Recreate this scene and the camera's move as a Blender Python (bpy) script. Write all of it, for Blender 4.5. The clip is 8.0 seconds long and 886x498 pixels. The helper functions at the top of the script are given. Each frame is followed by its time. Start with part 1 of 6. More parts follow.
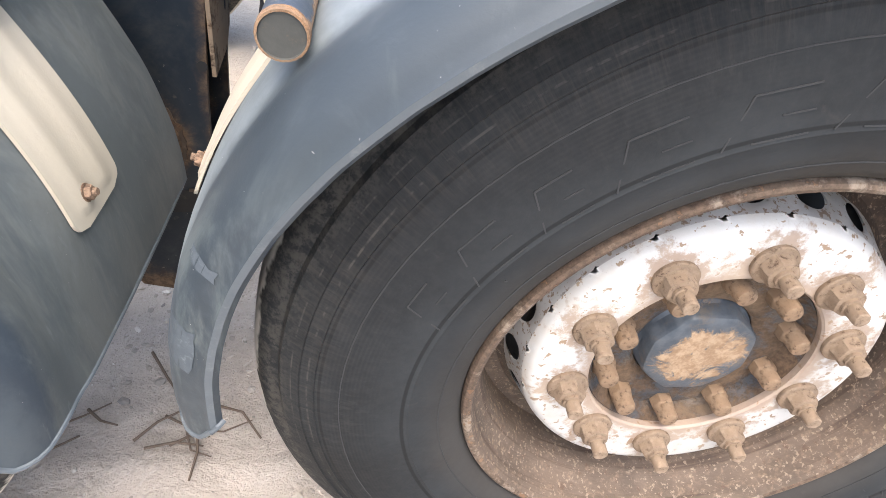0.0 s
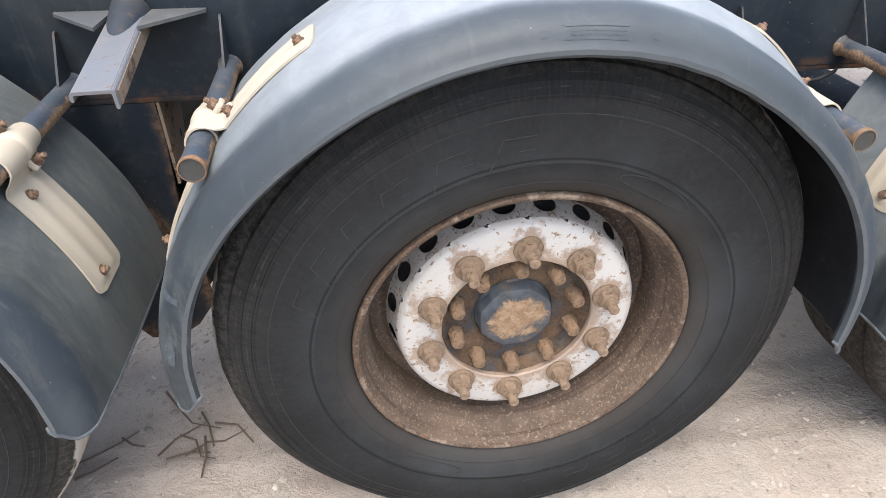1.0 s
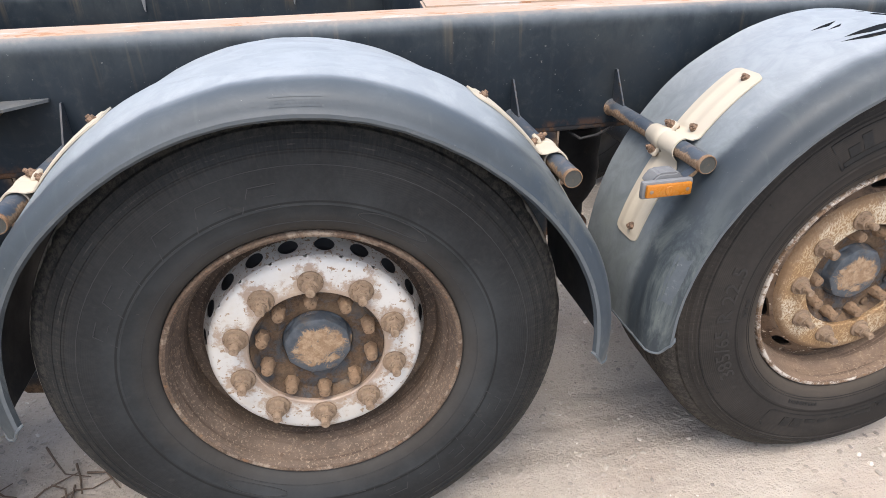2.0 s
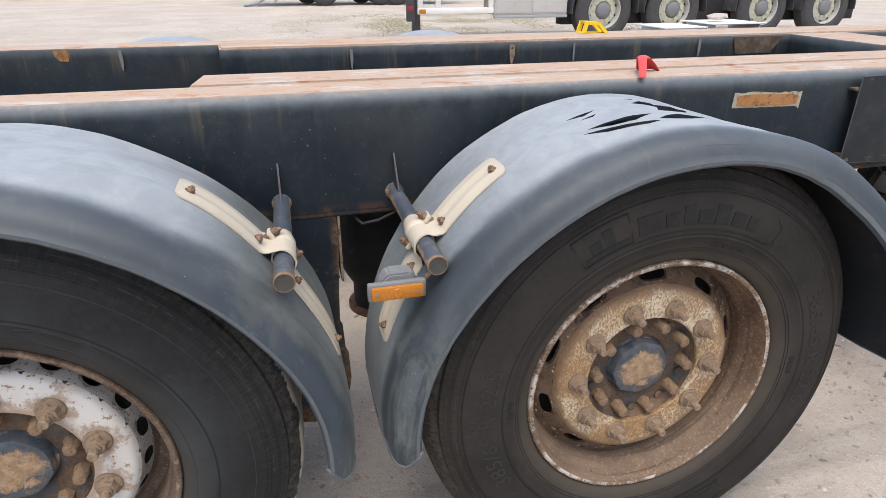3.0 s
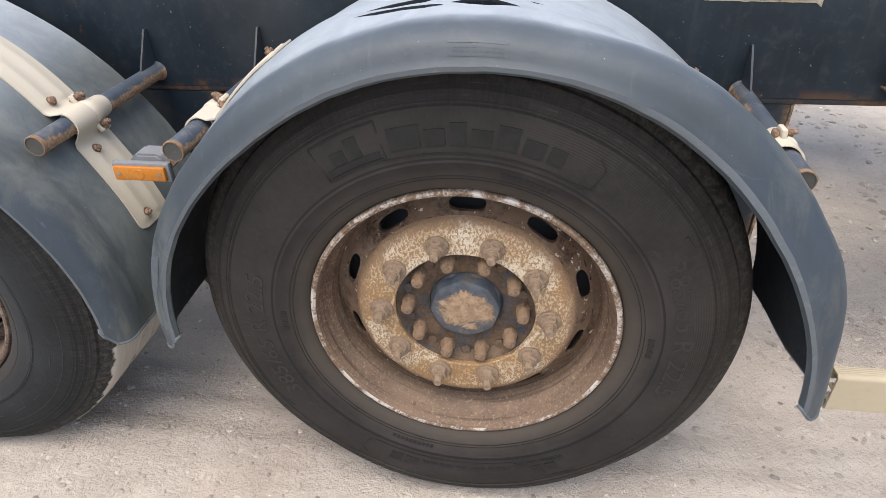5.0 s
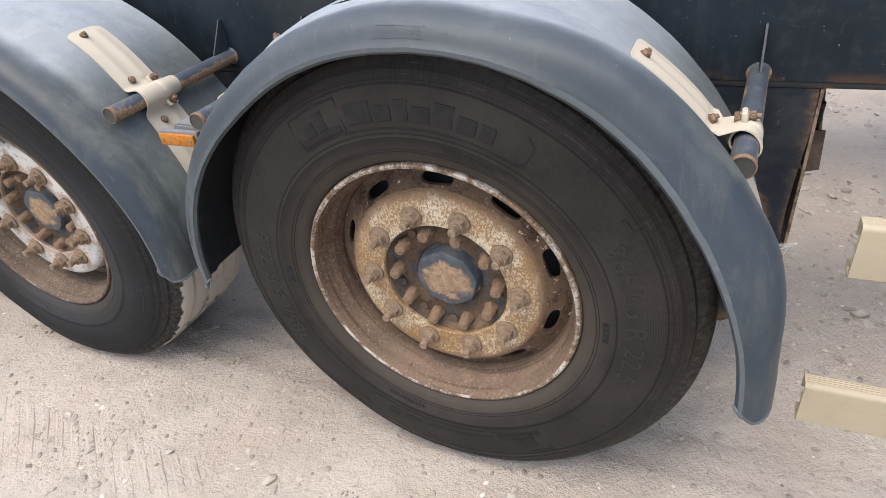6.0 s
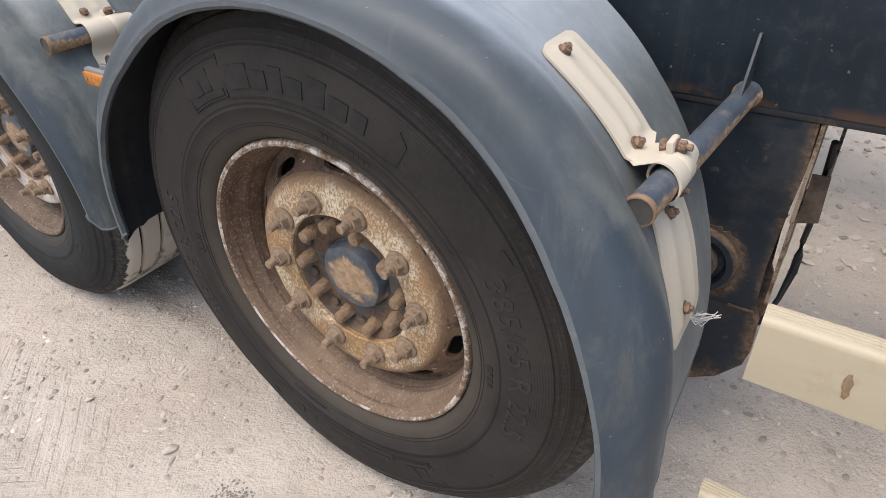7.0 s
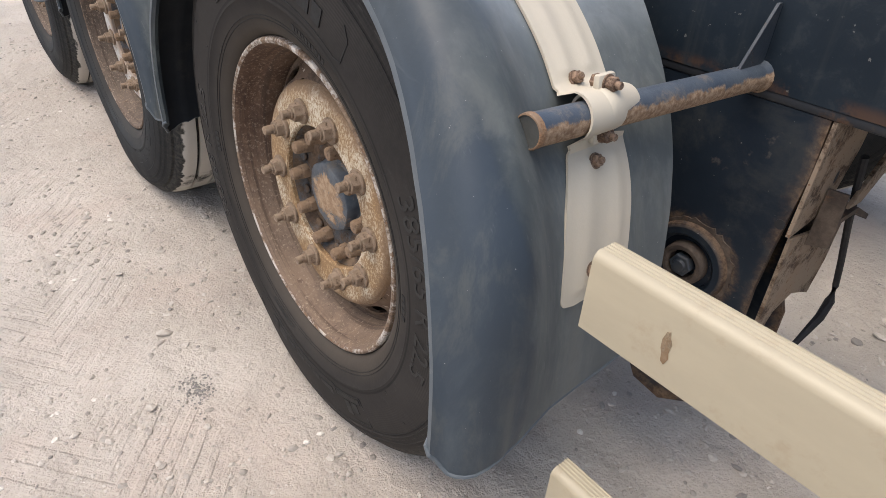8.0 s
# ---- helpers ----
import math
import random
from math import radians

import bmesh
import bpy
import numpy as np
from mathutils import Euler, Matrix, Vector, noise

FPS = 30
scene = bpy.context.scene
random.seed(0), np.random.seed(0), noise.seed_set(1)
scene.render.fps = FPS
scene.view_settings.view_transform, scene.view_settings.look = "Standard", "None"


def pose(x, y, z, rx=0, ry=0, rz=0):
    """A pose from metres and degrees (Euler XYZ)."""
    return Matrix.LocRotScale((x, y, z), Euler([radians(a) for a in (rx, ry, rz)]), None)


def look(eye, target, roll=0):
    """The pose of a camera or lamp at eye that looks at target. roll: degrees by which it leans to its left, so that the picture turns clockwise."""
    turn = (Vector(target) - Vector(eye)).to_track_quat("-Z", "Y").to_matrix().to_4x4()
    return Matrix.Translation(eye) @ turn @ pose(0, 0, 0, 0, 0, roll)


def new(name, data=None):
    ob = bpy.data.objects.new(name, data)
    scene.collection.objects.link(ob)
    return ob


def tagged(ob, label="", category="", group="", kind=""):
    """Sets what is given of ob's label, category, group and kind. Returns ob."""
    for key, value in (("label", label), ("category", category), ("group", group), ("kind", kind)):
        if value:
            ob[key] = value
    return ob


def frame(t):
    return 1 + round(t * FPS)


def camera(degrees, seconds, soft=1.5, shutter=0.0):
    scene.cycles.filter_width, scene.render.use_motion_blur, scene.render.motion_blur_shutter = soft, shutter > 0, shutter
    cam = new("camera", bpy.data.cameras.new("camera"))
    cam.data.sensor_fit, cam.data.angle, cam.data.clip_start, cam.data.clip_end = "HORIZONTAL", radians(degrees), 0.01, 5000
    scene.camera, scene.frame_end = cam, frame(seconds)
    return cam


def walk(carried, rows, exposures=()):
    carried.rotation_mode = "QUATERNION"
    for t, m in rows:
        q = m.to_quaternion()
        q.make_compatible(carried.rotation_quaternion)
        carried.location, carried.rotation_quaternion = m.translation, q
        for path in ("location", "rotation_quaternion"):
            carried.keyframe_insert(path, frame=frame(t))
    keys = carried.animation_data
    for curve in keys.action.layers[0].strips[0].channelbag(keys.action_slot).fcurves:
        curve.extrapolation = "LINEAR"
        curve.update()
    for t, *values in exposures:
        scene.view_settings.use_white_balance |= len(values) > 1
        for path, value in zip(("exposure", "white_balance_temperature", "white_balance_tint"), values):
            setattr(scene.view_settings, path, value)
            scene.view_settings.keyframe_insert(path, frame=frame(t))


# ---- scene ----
SKY, SUN = 0.15, 0.70
EXPOSURES = [(0.0, 2.02), (0.5, 1.60), (1.0, 1.42), (1.2, 1.44), (2.5, 1.11), (3.0, 0.93), (3.5, 0.87), (4.5, 1.08), (4.7, 1.17), (6.0, 1.09), (7.0, 1.02), (7.5, 1.05), (8.0, 0.97)]
cam = camera(71.8, 8.0, soft=0.6)
PATH = [
    (0, (-0.435, -0.376, 1.055), (-0.134, 1.13, -0.227), 10.7),
    (0.5, (-0.37, -0.576, 1.197), (-0.141, 0.968, -0.053), 4.3),
    (1, (-0.268, -0.728, 1.28), (-0.012, 0.874, 0.11), 0.6),
    (1.2, (-0.202, -0.81, 1.294), (-0.009, 0.821, 0.154), -0.3),
    (2.3, (0.225, -1.007, 1.321), (0.583, 0.737, 0.41), -1.6),
    (2.5, (0.343, -0.985, 1.333), (0.7, 0.766, 0.434), -0.9),
    (3, (0.557, -0.955, 1.359), (1.018, 0.808, 0.535), -0.0),
    (3.5, (0.803, -0.973, 1.338), (1.194, 0.817, 0.537), -0.8),
    (4, (1.008, -0.996, 1.348), (1.274, 0.822, 0.557), 0.3),
    (4.5, (1.203, -0.923, 1.322), (1.214, 0.838, 0.374), -1.3),
    (4.7, (1.281, -0.88, 1.316), (1.191, 0.802, 0.237), -1.2),
    (5.8, (1.732, -0.854, 1.3), (1.052, 0.653, 0.175), -6.7),
    (6, (1.79, -0.85, 1.3), (1.026, 0.622, 0.182), -7.9),
    (6.5, (1.903, -0.724, 1.258), (1.051, 0.698, 0.139), -8.2),
    (7, (1.992, -0.559, 1.226), (1.031, 0.756, 0.065), -3.4),
    (7.5, (2.139, -0.487, 1.16), (0.976, 0.663, 0.009), 0.8),
    (8, (2.228, -0.41, 1.104), (0.969, 0.659, -0.023), 2.9),
]
walk(cam, [(t, look(eye, target, roll)) for t, eye, target, roll in PATH], EXPOSURES)

# ---- world, sun and exposure ----
world = bpy.data.worlds.new("sky")
scene.world = world
world.use_nodes = True
wn = world.node_tree
sky = wn.nodes.new("ShaderNodeTexSky")
sky.sky_type = "NISHITA"
sky.sun_disc = False
sky.sun_elevation, sky.sun_rotation = radians(68), radians(200)
sky.air_density, sky.dust_density, sky.ozone_density = 1.0, 4.4, 0.6
wn.links.new(sky.outputs[0], wn.nodes["Background"].inputs[0])
wn.nodes["Background"].inputs[1].default_value = SKY
sun_data = bpy.data.lights.new("sun", "SUN")
sun_data.energy, sun_data.angle, sun_data.color = SUN, radians(50), (0.97, 0.98, 0.93)
sun_ob = new("sun", sun_data)
sun_ob.matrix_basis = look((0, 0, 0), (-0.06, 0.26, -1.0))


# ---- materials ----
PIVOT = (0.531, 0.511)


class Mat:
    """A small builder of node materials."""

    def __init__(self, name, rough=0.6, metal=0.0, coord="Object", ior=1.45, spec=0.5):
        self.m = bpy.data.materials.new(name)
        self.m.use_nodes = True
        self.t = self.m.node_tree
        self.b = self.t.nodes["Principled BSDF"]
        self.b.inputs["Roughness"].default_value = rough
        self.b.inputs["Metallic"].default_value = metal
        self.b.inputs["IOR"].default_value = ior
        self.b.inputs["Specular IOR Level"].default_value = spec
        self.co = self.t.nodes.new("ShaderNodeTexCoord").outputs[coord]

    def link(self, a, b):
        self.t.links.new(a, b)

    def put(self, socket, v):
        if isinstance(v, (int, float)):
            socket.default_value = v
        elif isinstance(v, tuple):
            socket.default_value = (*v, 1.0) if len(v) == 3 else v
        else:
            self.link(v, socket)

    def scaled(self, sx, sy, sz):
        n = self.t.nodes.new("ShaderNodeMapping")
        n.inputs["Scale"].default_value = (sx, sy, sz)
        self.link(self.co, n.inputs["Vector"])
        return n.outputs[0]

    def noise(self, scale, detail=4.0, rough=0.6, dist=0.0, co=None):
        n = self.t.nodes.new("ShaderNodeTexNoise")
        n.inputs["Scale"].default_value, n.inputs["Detail"].default_value = scale, detail
        n.inputs["Roughness"].default_value, n.inputs["Distortion"].default_value = rough, dist
        self.link(co or self.co, n.inputs["Vector"])
        return n.outputs["Fac"]

    def cells(self, scale, co=None):
        n = self.t.nodes.new("ShaderNodeTexVoronoi")
        n.inputs["Scale"].default_value = scale
        self.link(co or self.co, n.inputs["Vector"])
        return n.outputs["Distance"]

    def band(self, fac, lo, hi, a=0.0, b=1.0):
        n = self.t.nodes.new("ShaderNodeMapRange")
        n.interpolation_type = "SMOOTHSTEP"
        self.link(fac, n.inputs[0])
        for i, v in enumerate((lo, hi, a, b)):
            n.inputs[i + 1].default_value = v
        return n.outputs[0]

    def math(self, op, a, b=0.0):
        n = self.t.nodes.new("ShaderNodeMath")
        n.operation = op
        self.put(n.inputs[0], a)
        self.put(n.inputs[1], b)
        return n.outputs[0]

    def mix(self, fac, a, b):
        n = self.t.nodes.new("ShaderNodeMix")
        n.data_type = "RGBA"
        self.put(n.inputs[0], fac)
        self.put(n.inputs[6], a)
        self.put(n.inputs[7], b)
        return n.outputs[2]

    def axis(self, which):
        n = self.t.nodes.new("ShaderNodeSeparateXYZ")
        self.link(self.co, n.inputs[0])
        return n.outputs[which]

    def radius(self):
        x, z = self.axis("X"), self.axis("Z")
        return self.math("SQRT", self.math("ADD", self.math("MULTIPLY", x, x), self.math("MULTIPLY", z, z)))

    def random(self):
        return self.t.nodes.new("ShaderNodeObjectInfo").outputs["Random"]

    def island(self):
        return self.t.nodes.new("ShaderNodeNewGeometry").outputs["Random Per Island"]

    def color(self, v):
        self.put(self.b.inputs["Base Color"], v)
        return self

    def rough(self, v):
        self.put(self.b.inputs["Roughness"], v)
        return self

    def bump(self, height, strength=0.3, dist=0.002):
        n = self.t.nodes.new("ShaderNodeBump")
        n.inputs["Strength"].default_value, n.inputs["Distance"].default_value = strength, dist
        self.link(height, n.inputs["Height"])
        self.link(n.outputs[0], self.b.inputs["Normal"])
        return self


def make_sand():
    """Pale trodden sand: beige and pinkish patches, darker lanes, tyre prints and scattered specks."""
    k = Mat("sandy_gravel", rough=0.95)
    big, mid, fine, grit = k.noise(0.7, 5), k.noise(7, 6, 0.7, 0.3), k.noise(210, 3, 0.6), k.noise(42, 5, 0.72)
    c = k.mix(k.band(big, 0.38, 0.62), (0.405, 0.360, 0.308), (0.475, 0.427, 0.370))
    c = k.mix(k.band(k.noise(2.1, 5, 0.6, 0.5), 0.48, 0.66, 0.0, 0.5), c, (0.43, 0.355, 0.30))
    c = k.mix(k.band(mid, 0.42, 0.68, 0.0, 0.42), c, (0.33, 0.29, 0.243))
    lanes = k.noise(5, 5, 0.7, 0.6, co=k.scaled(0.35, 2.2, 1))
    c = k.mix(k.band(lanes, 0.55, 0.68, 0.0, 0.34), c, (0.285, 0.25, 0.21))
    c = k.mix(k.band(grit, 0.58, 0.70, 0.0, 0.50), c, (0.255, 0.222, 0.187))
    c = k.mix(k.band(fine, 0.56, 0.72, 0.0, 0.22), c, (0.24, 0.21, 0.178))
    c = k.mix(k.band(k.noise(120, 2, 0.5), 0.68, 0.73, 0.0, 0.55), c, (0.20, 0.178, 0.155))
    c = k.mix(k.band(k.cells(60), 0.0, 0.17, 0.5, 0.0), c, (0.58, 0.53, 0.465))
    k.color(c)
    y = k.axis("Y")
    chev = k.math("SINE", k.math("ADD", k.math("MULTIPLY", k.axis("X"), 95.0), k.math("MULTIPLY", k.math("ABSOLUTE", k.math("ADD", y, 0.42)), 120.0)))
    lane = k.math("MULTIPLY", k.math("MULTIPLY", k.band(y, -0.66, -0.60), k.band(y, -0.18, -0.24)), k.band(k.noise(2.2, 3), 0.42, 0.6))
    prints = k.math("MULTIPLY", k.band(chev, -0.3, 0.5), k.math("MULTIPLY", lane, 0.15))
    mid = k.math("ADD", mid, prints)
    k.bump(k.math("ADD", k.math("ADD", k.math("MULTIPLY", mid, 1.2), k.math("MULTIPLY", grit, 0.65)), k.math("MULTIPLY", fine, 0.16)), 1.0, 0.017)
    return k.m


def make_stone():
    k = Mat("pebble_stone", rough=0.9)
    r = k.island()
    c = k.mix(k.band(r, 0.25, 0.75), (0.31, 0.28, 0.243), (0.47, 0.425, 0.37))
    c = k.mix(k.band(r, 0.955, 0.97), c, (0.64, 0.60, 0.54))
    c = k.mix(k.band(r, 0.10, 0.04), c, (0.21, 0.192, 0.175))
    c = k.mix(k.band(k.noise(60), 0.4, 0.7, 0.0, 0.4), c, (0.3, 0.25, 0.2))
    k.color(c).bump(k.noise(120, 5), 0.4, 0.004)
    return k.m


def make_grit():
    k = Mat("sand_coloured_grit", rough=0.95)
    k.color(k.mix(k.island(), (0.32, 0.283, 0.245), (0.49, 0.44, 0.38)))
    return k.m


def make_rubber(name, dust, dust_amount, tread_dust, ringed):
    k = Mat(name, rough=0.8, spec=0.10)
    rad = k.radius()
    n1, n2 = k.noise(5, 5, 0.6), k.noise(90, 4, 0.7)
    c = k.mix(k.band(n2, 0.3, 0.75), (0.007, 0.0072, 0.0078), (0.014, 0.0138, 0.0138))
    side = k.math("MULTIPLY", k.band(n1, 0.25, 0.75, 0.35, 1.0), dust_amount)
    c = k.mix(k.math("MULTIPLY", side, k.band(rad, 0.44, 0.34, 0.45 if tread_dust else 0.85, 1.0)), c, dust)
    scuff = k.band(k.noise(26, 5, 0.7, 0.4), 0.62, 0.72, 0.0, 0.3)
    c = k.mix(scuff, c, (0.055, 0.052, 0.049))
    c = k.mix(k.math("MULTIPLY", k.band(rad, 0.480, 0.512, 0.0, 0.30), k.band(k.noise(70, 5, 0.8), 0.42, 0.6)), c, (0.16, 0.145, 0.12))
    fine_rings = k.math("SINE", k.math("ADD", k.math("MULTIPLY", rad, 1500.0), k.math("MULTIPLY", k.noise(4, 3), 6.0)))
    rubbed = k.math("MULTIPLY", k.band(rad, 0.385, 0.43), k.band(k.noise(3.2, 4, 0.6), 0.38, 0.62))
    c = k.mix(k.math("MULTIPLY", rubbed, k.band(fine_rings, -0.6, 0.9, 0.0, ringed)), c, (0.085, 0.076, 0.066))
    ray = k.t.nodes.new("ShaderNodeCombineXYZ")
    k.link(k.math("MULTIPLY", k.math("ARCTAN2", k.axis("Z"), k.axis("X")), 9.0), ray.inputs[0])
    k.link(k.math("MULTIPLY", rad, 6.0), ray.inputs[1])
    hatch = k.math("MULTIPLY", k.band(k.noise(6, 4, 0.7, 0.2, co=ray.outputs[0]), 0.50, 0.66), k.band(k.noise(2.4, 4, 0.65, 0.3), 0.44, 0.66))
    c = k.mix(k.math("MULTIPLY", hatch, k.band(rad, 0.36, 0.45, 0.0, 0.09)), c, (0.115, 0.108, 0.095))
    c = k.mix(k.band(k.math("ABSOLUTE", k.math("SUBTRACT", rad, 0.3705)), 0.0030, 0.0012, 0.0, 0.6), c, (0.010, 0.010, 0.010))
    c = k.mix(k.band(k.math("ABSOLUTE", k.math("SUBTRACT", rad, 0.4580)), 0.0022, 0.0008, 0.0, 0.5), c, (0.010, 0.010, 0.010))
    c = k.mix(k.band(k.math("ADD", rad, k.math("MULTIPLY", k.noise(6, 4, 0.6), 0.05)), 0.385, 0.330, 0.0, 0.30 if tread_dust else 0.55), c, (0.088, 0.073, 0.058))
    spin = k.t.nodes.new("ShaderNodeCombineXYZ")
    k.link(k.math("MULTIPLY", k.math("ARCTAN2", k.axis("Z"), k.axis("X")), 60.0), spin.inputs[0])
    k.link(k.math("MULTIPLY", rad, 9.0), spin.inputs[1])
    ribs = k.noise(1.6, 5, 0.75, 0.3, co=spin.outputs[0])
    outer = k.math("MULTIPLY", k.band(rad, 0.425, 0.475), k.band(k.noise(4.0, 4, 0.6), 0.32, 0.6, 0.35, 1.0))
    c = k.mix(k.math("MULTIPLY", outer, k.band(ribs, 0.40, 0.72, 0.0, 0.42)), c, (0.060, 0.053, 0.045))
    for where, wide in ((0.4705, 0.0013), (0.4875, 0.0010)):
        line = k.band(k.math("ABSOLUTE", k.math("SUBTRACT", rad, where)), wide, wide * 0.4)
        c = k.mix(k.math("MULTIPLY", line, k.band(k.noise(30, 4, 0.8), 0.45, 0.65, 0.0, 0.30)), c, (0.13, 0.118, 0.10))
    if tread_dust:
        edge = k.math("ADD", k.axis("Y"), k.math("MULTIPLY", k.noise(20, 3), 0.05))
        grown = k.math("MULTIPLY", k.band(rad, 0.521, 0.525), k.math("MULTIPLY", k.band(edge, 0.078, 0.084), k.band(k.noise(7, 5, 0.7), 0.30, 0.46)))
        c = k.mix(k.math("MULTIPLY", grown, tread_dust), c, (0.55, 0.51, 0.45))
    k.color(c).rough(k.band(n1, 0.3, 0.7, 0.62, 0.88))
    rings = k.t.nodes.new("ShaderNodeMath")
    rings.operation = "SINE"
    k.link(k.math("MULTIPLY", rad, 620.0), rings.inputs[0])
    h = k.math("ADD", k.math("MULTIPLY", rings.outputs[0], k.band(k.noise(3, 2), 0.45, 0.65, 0.0, 0.04)), k.math("ADD", k.math("MULTIPLY", n2, 0.4), k.math("MULTIPLY", outer, k.math("MULTIPLY", ribs, 0.8))))
    k.bump(h, 0.4, 0.0025)
    return k.m


def make_worn(name, paint, under, cover, scale, rough=0.6, specks=0.0, speck_color=(0.16, 0.09, 0.05), bump=0.35, dust=0.25, dust_color=(0.36, 0.28, 0.2), metal=0.0, soft=0.06, nuts=None, speck_scale=4.5, spec=0.5):
    """Paint that is worn through in patches, with small specks and dust; cover is the share of paint left."""
    k = Mat(name, rough=rough, metal=metal, spec=spec)
    patch, fine = k.noise(scale, 7, 0.72, 0.3), k.noise(scale * 9, 5, 0.7)
    worn = k.band(k.math("ADD", k.math("MULTIPLY", patch, 0.8), k.math("MULTIPLY", fine, 0.2)), cover - soft, cover + soft)
    p = k.mix(k.band(k.noise(scale * 0.4, 4), 0.3, 0.7, 0.0, 0.3), paint, tuple(v * 0.72 for v in paint))
    u = k.mix(k.band(fine, 0.35, 0.65), under, tuple(v * 0.5 for v in under))
    c = k.mix(worn, p, u)
    if specks:
        c = k.mix(k.band(k.noise(scale * speck_scale, 3, 0.6), 0.66 - 0.1 * specks, 0.70 - 0.1 * specks, 0.0, 0.9), c, speck_color)
    if nuts is not None:
        rad = k.radius()
        lobe = k.math("COSINE", k.math("ADD", k.math("MULTIPLY", k.math("ARCTAN2", k.axis("Z"), k.axis("X")), 10.0), -10.0 * radians(nuts)))
        spread = k.math("ADD", k.math("MULTIPLY", k.math("ABSOLUTE", k.math("SUBTRACT", rad, 0.164)), -5.0), k.math("MULTIPLY", lobe, 0.13))
        stain = k.band(k.math("ADD", spread, k.math("MULTIPLY", k.noise(55, 5, 0.7), 0.9)), 0.27, 0.44)
        inner = k.band(k.math("ADD", rad, k.math("MULTIPLY", k.noise(40, 5, 0.7), 0.06)), 0.197, 0.176)
        c = k.mix(k.math("MULTIPLY", k.math("MAXIMUM", stain, inner), 0.78), c, k.mix(k.noise(90, 4), (0.33, 0.22, 0.14), (0.20, 0.12, 0.075)))
    c = k.mix(k.band(k.noise(scale * 0.7, 6, 0.7), 0.42, 0.72, 0.0, dust), c, dust_color)
    k.color(c).rough(k.band(worn, 0.0, 1.0, rough, 0.9))
    k.bump(k.math("SUBTRACT", k.math("MULTIPLY", fine, 0.5), worn), bump, 0.0018)
    return k.m


def make_cream_disc():
    """Old cream wheel paint: fine flakes, a brown wash, rust towards the rim and round the nuts."""
    k = Mat("flaking_cream_wheel_paint", rough=0.75)
    rad = k.radius()
    wash, flake, fine = k.noise(9, 5, 0.65, 0.3), k.noise(235, 3, 0.65, 0.6, co=k.scaled(1.0, 1.0, 0.6)), k.noise(420, 3, 0.6)
    c = k.mix(k.band(wash, 0.35, 0.65, 0.0, 0.85), (0.55, 0.475, 0.355), (0.38, 0.235, 0.100))
    gone = k.math("ADD", k.math("MULTIPLY", flake, 0.75), k.math("MULTIPLY", wash, 0.25))
    c = k.mix(k.band(gone, 0.45, 0.53, 0.0, 0.88), c, k.mix(fine, (0.31, 0.185, 0.085), (0.17, 0.10, 0.05)))
    edge = k.band(k.math("ADD", rad, k.math("MULTIPLY", k.noise(35, 5, 0.7), 0.05)), 0.222, 0.240)
    c = k.mix(k.math("MULTIPLY", edge, 0.85), c, (0.20, 0.125, 0.07))
    lobe = k.math("COSINE", k.math("ADD", k.math("MULTIPLY", k.math("ARCTAN2", k.axis("Z"), k.axis("X")), 10.0), -10.0 * radians(107.5)))
    near = k.math("ADD", k.math("MULTIPLY", k.math("ABSOLUTE", k.math("SUBTRACT", rad, 0.166)), -7.0), k.math("MULTIPLY", lobe, 0.2))
    c = k.mix(k.band(k.math("ADD", near, k.math("MULTIPLY", k.noise(50, 5, 0.7), 0.9)), 0.40, 0.56, 0.0, 0.8), c, (0.26, 0.165, 0.085))
    k.color(c)
    k.bump(k.math("SUBTRACT", k.math("MULTIPLY", fine, 0.3), k.band(gone, 0.48, 0.55)), 0.5, 0.0015)
    return k.m


def make_barrel(name, grime, settled):
    """Rust-brown barrel, turned rings, beige dust that has settled along its lower inside."""
    k = Mat(name, rough=0.8)
    big, fine, spots = k.noise(12, 6, 0.7, 0.3), k.noise(90, 4, 0.7), k.noise(75, 3, 0.6)
    c = k.mix(k.band(big, 0.35, 0.65), *grime)
    c = k.mix(k.band(fine, 0.5, 0.7, 0.0, 0.5), c, (0.25, 0.17, 0.11))
    low = k.band(k.math("ADD", k.axis("Z"), k.math("MULTIPLY", big, 0.25)), 0.20, -0.06)
    c = k.mix(k.math("MULTIPLY", low, settled), c, (0.23, 0.172, 0.122))
    c = k.mix(k.band(spots, 0.60, 0.66, 0.0, 0.7), c, (0.09, 0.055, 0.038))
    rings = k.noise(6, 3, 0.6, 0.0, co=k.scaled(0.4, 14, 0.4))
    c = k.mix(k.band(rings, 0.50, 0.64, 0.0, 0.65), c, (0.055, 0.034, 0.024))
    c = k.mix(k.band(k.noise(150, 4, 0.7), 0.56, 0.64, 0.0, 0.55), c, (0.34, 0.265, 0.19))
    k.color(c).bump(k.math("ADD", k.math("ADD", big, fine), rings), 0.5, 0.0025)
    return k.m


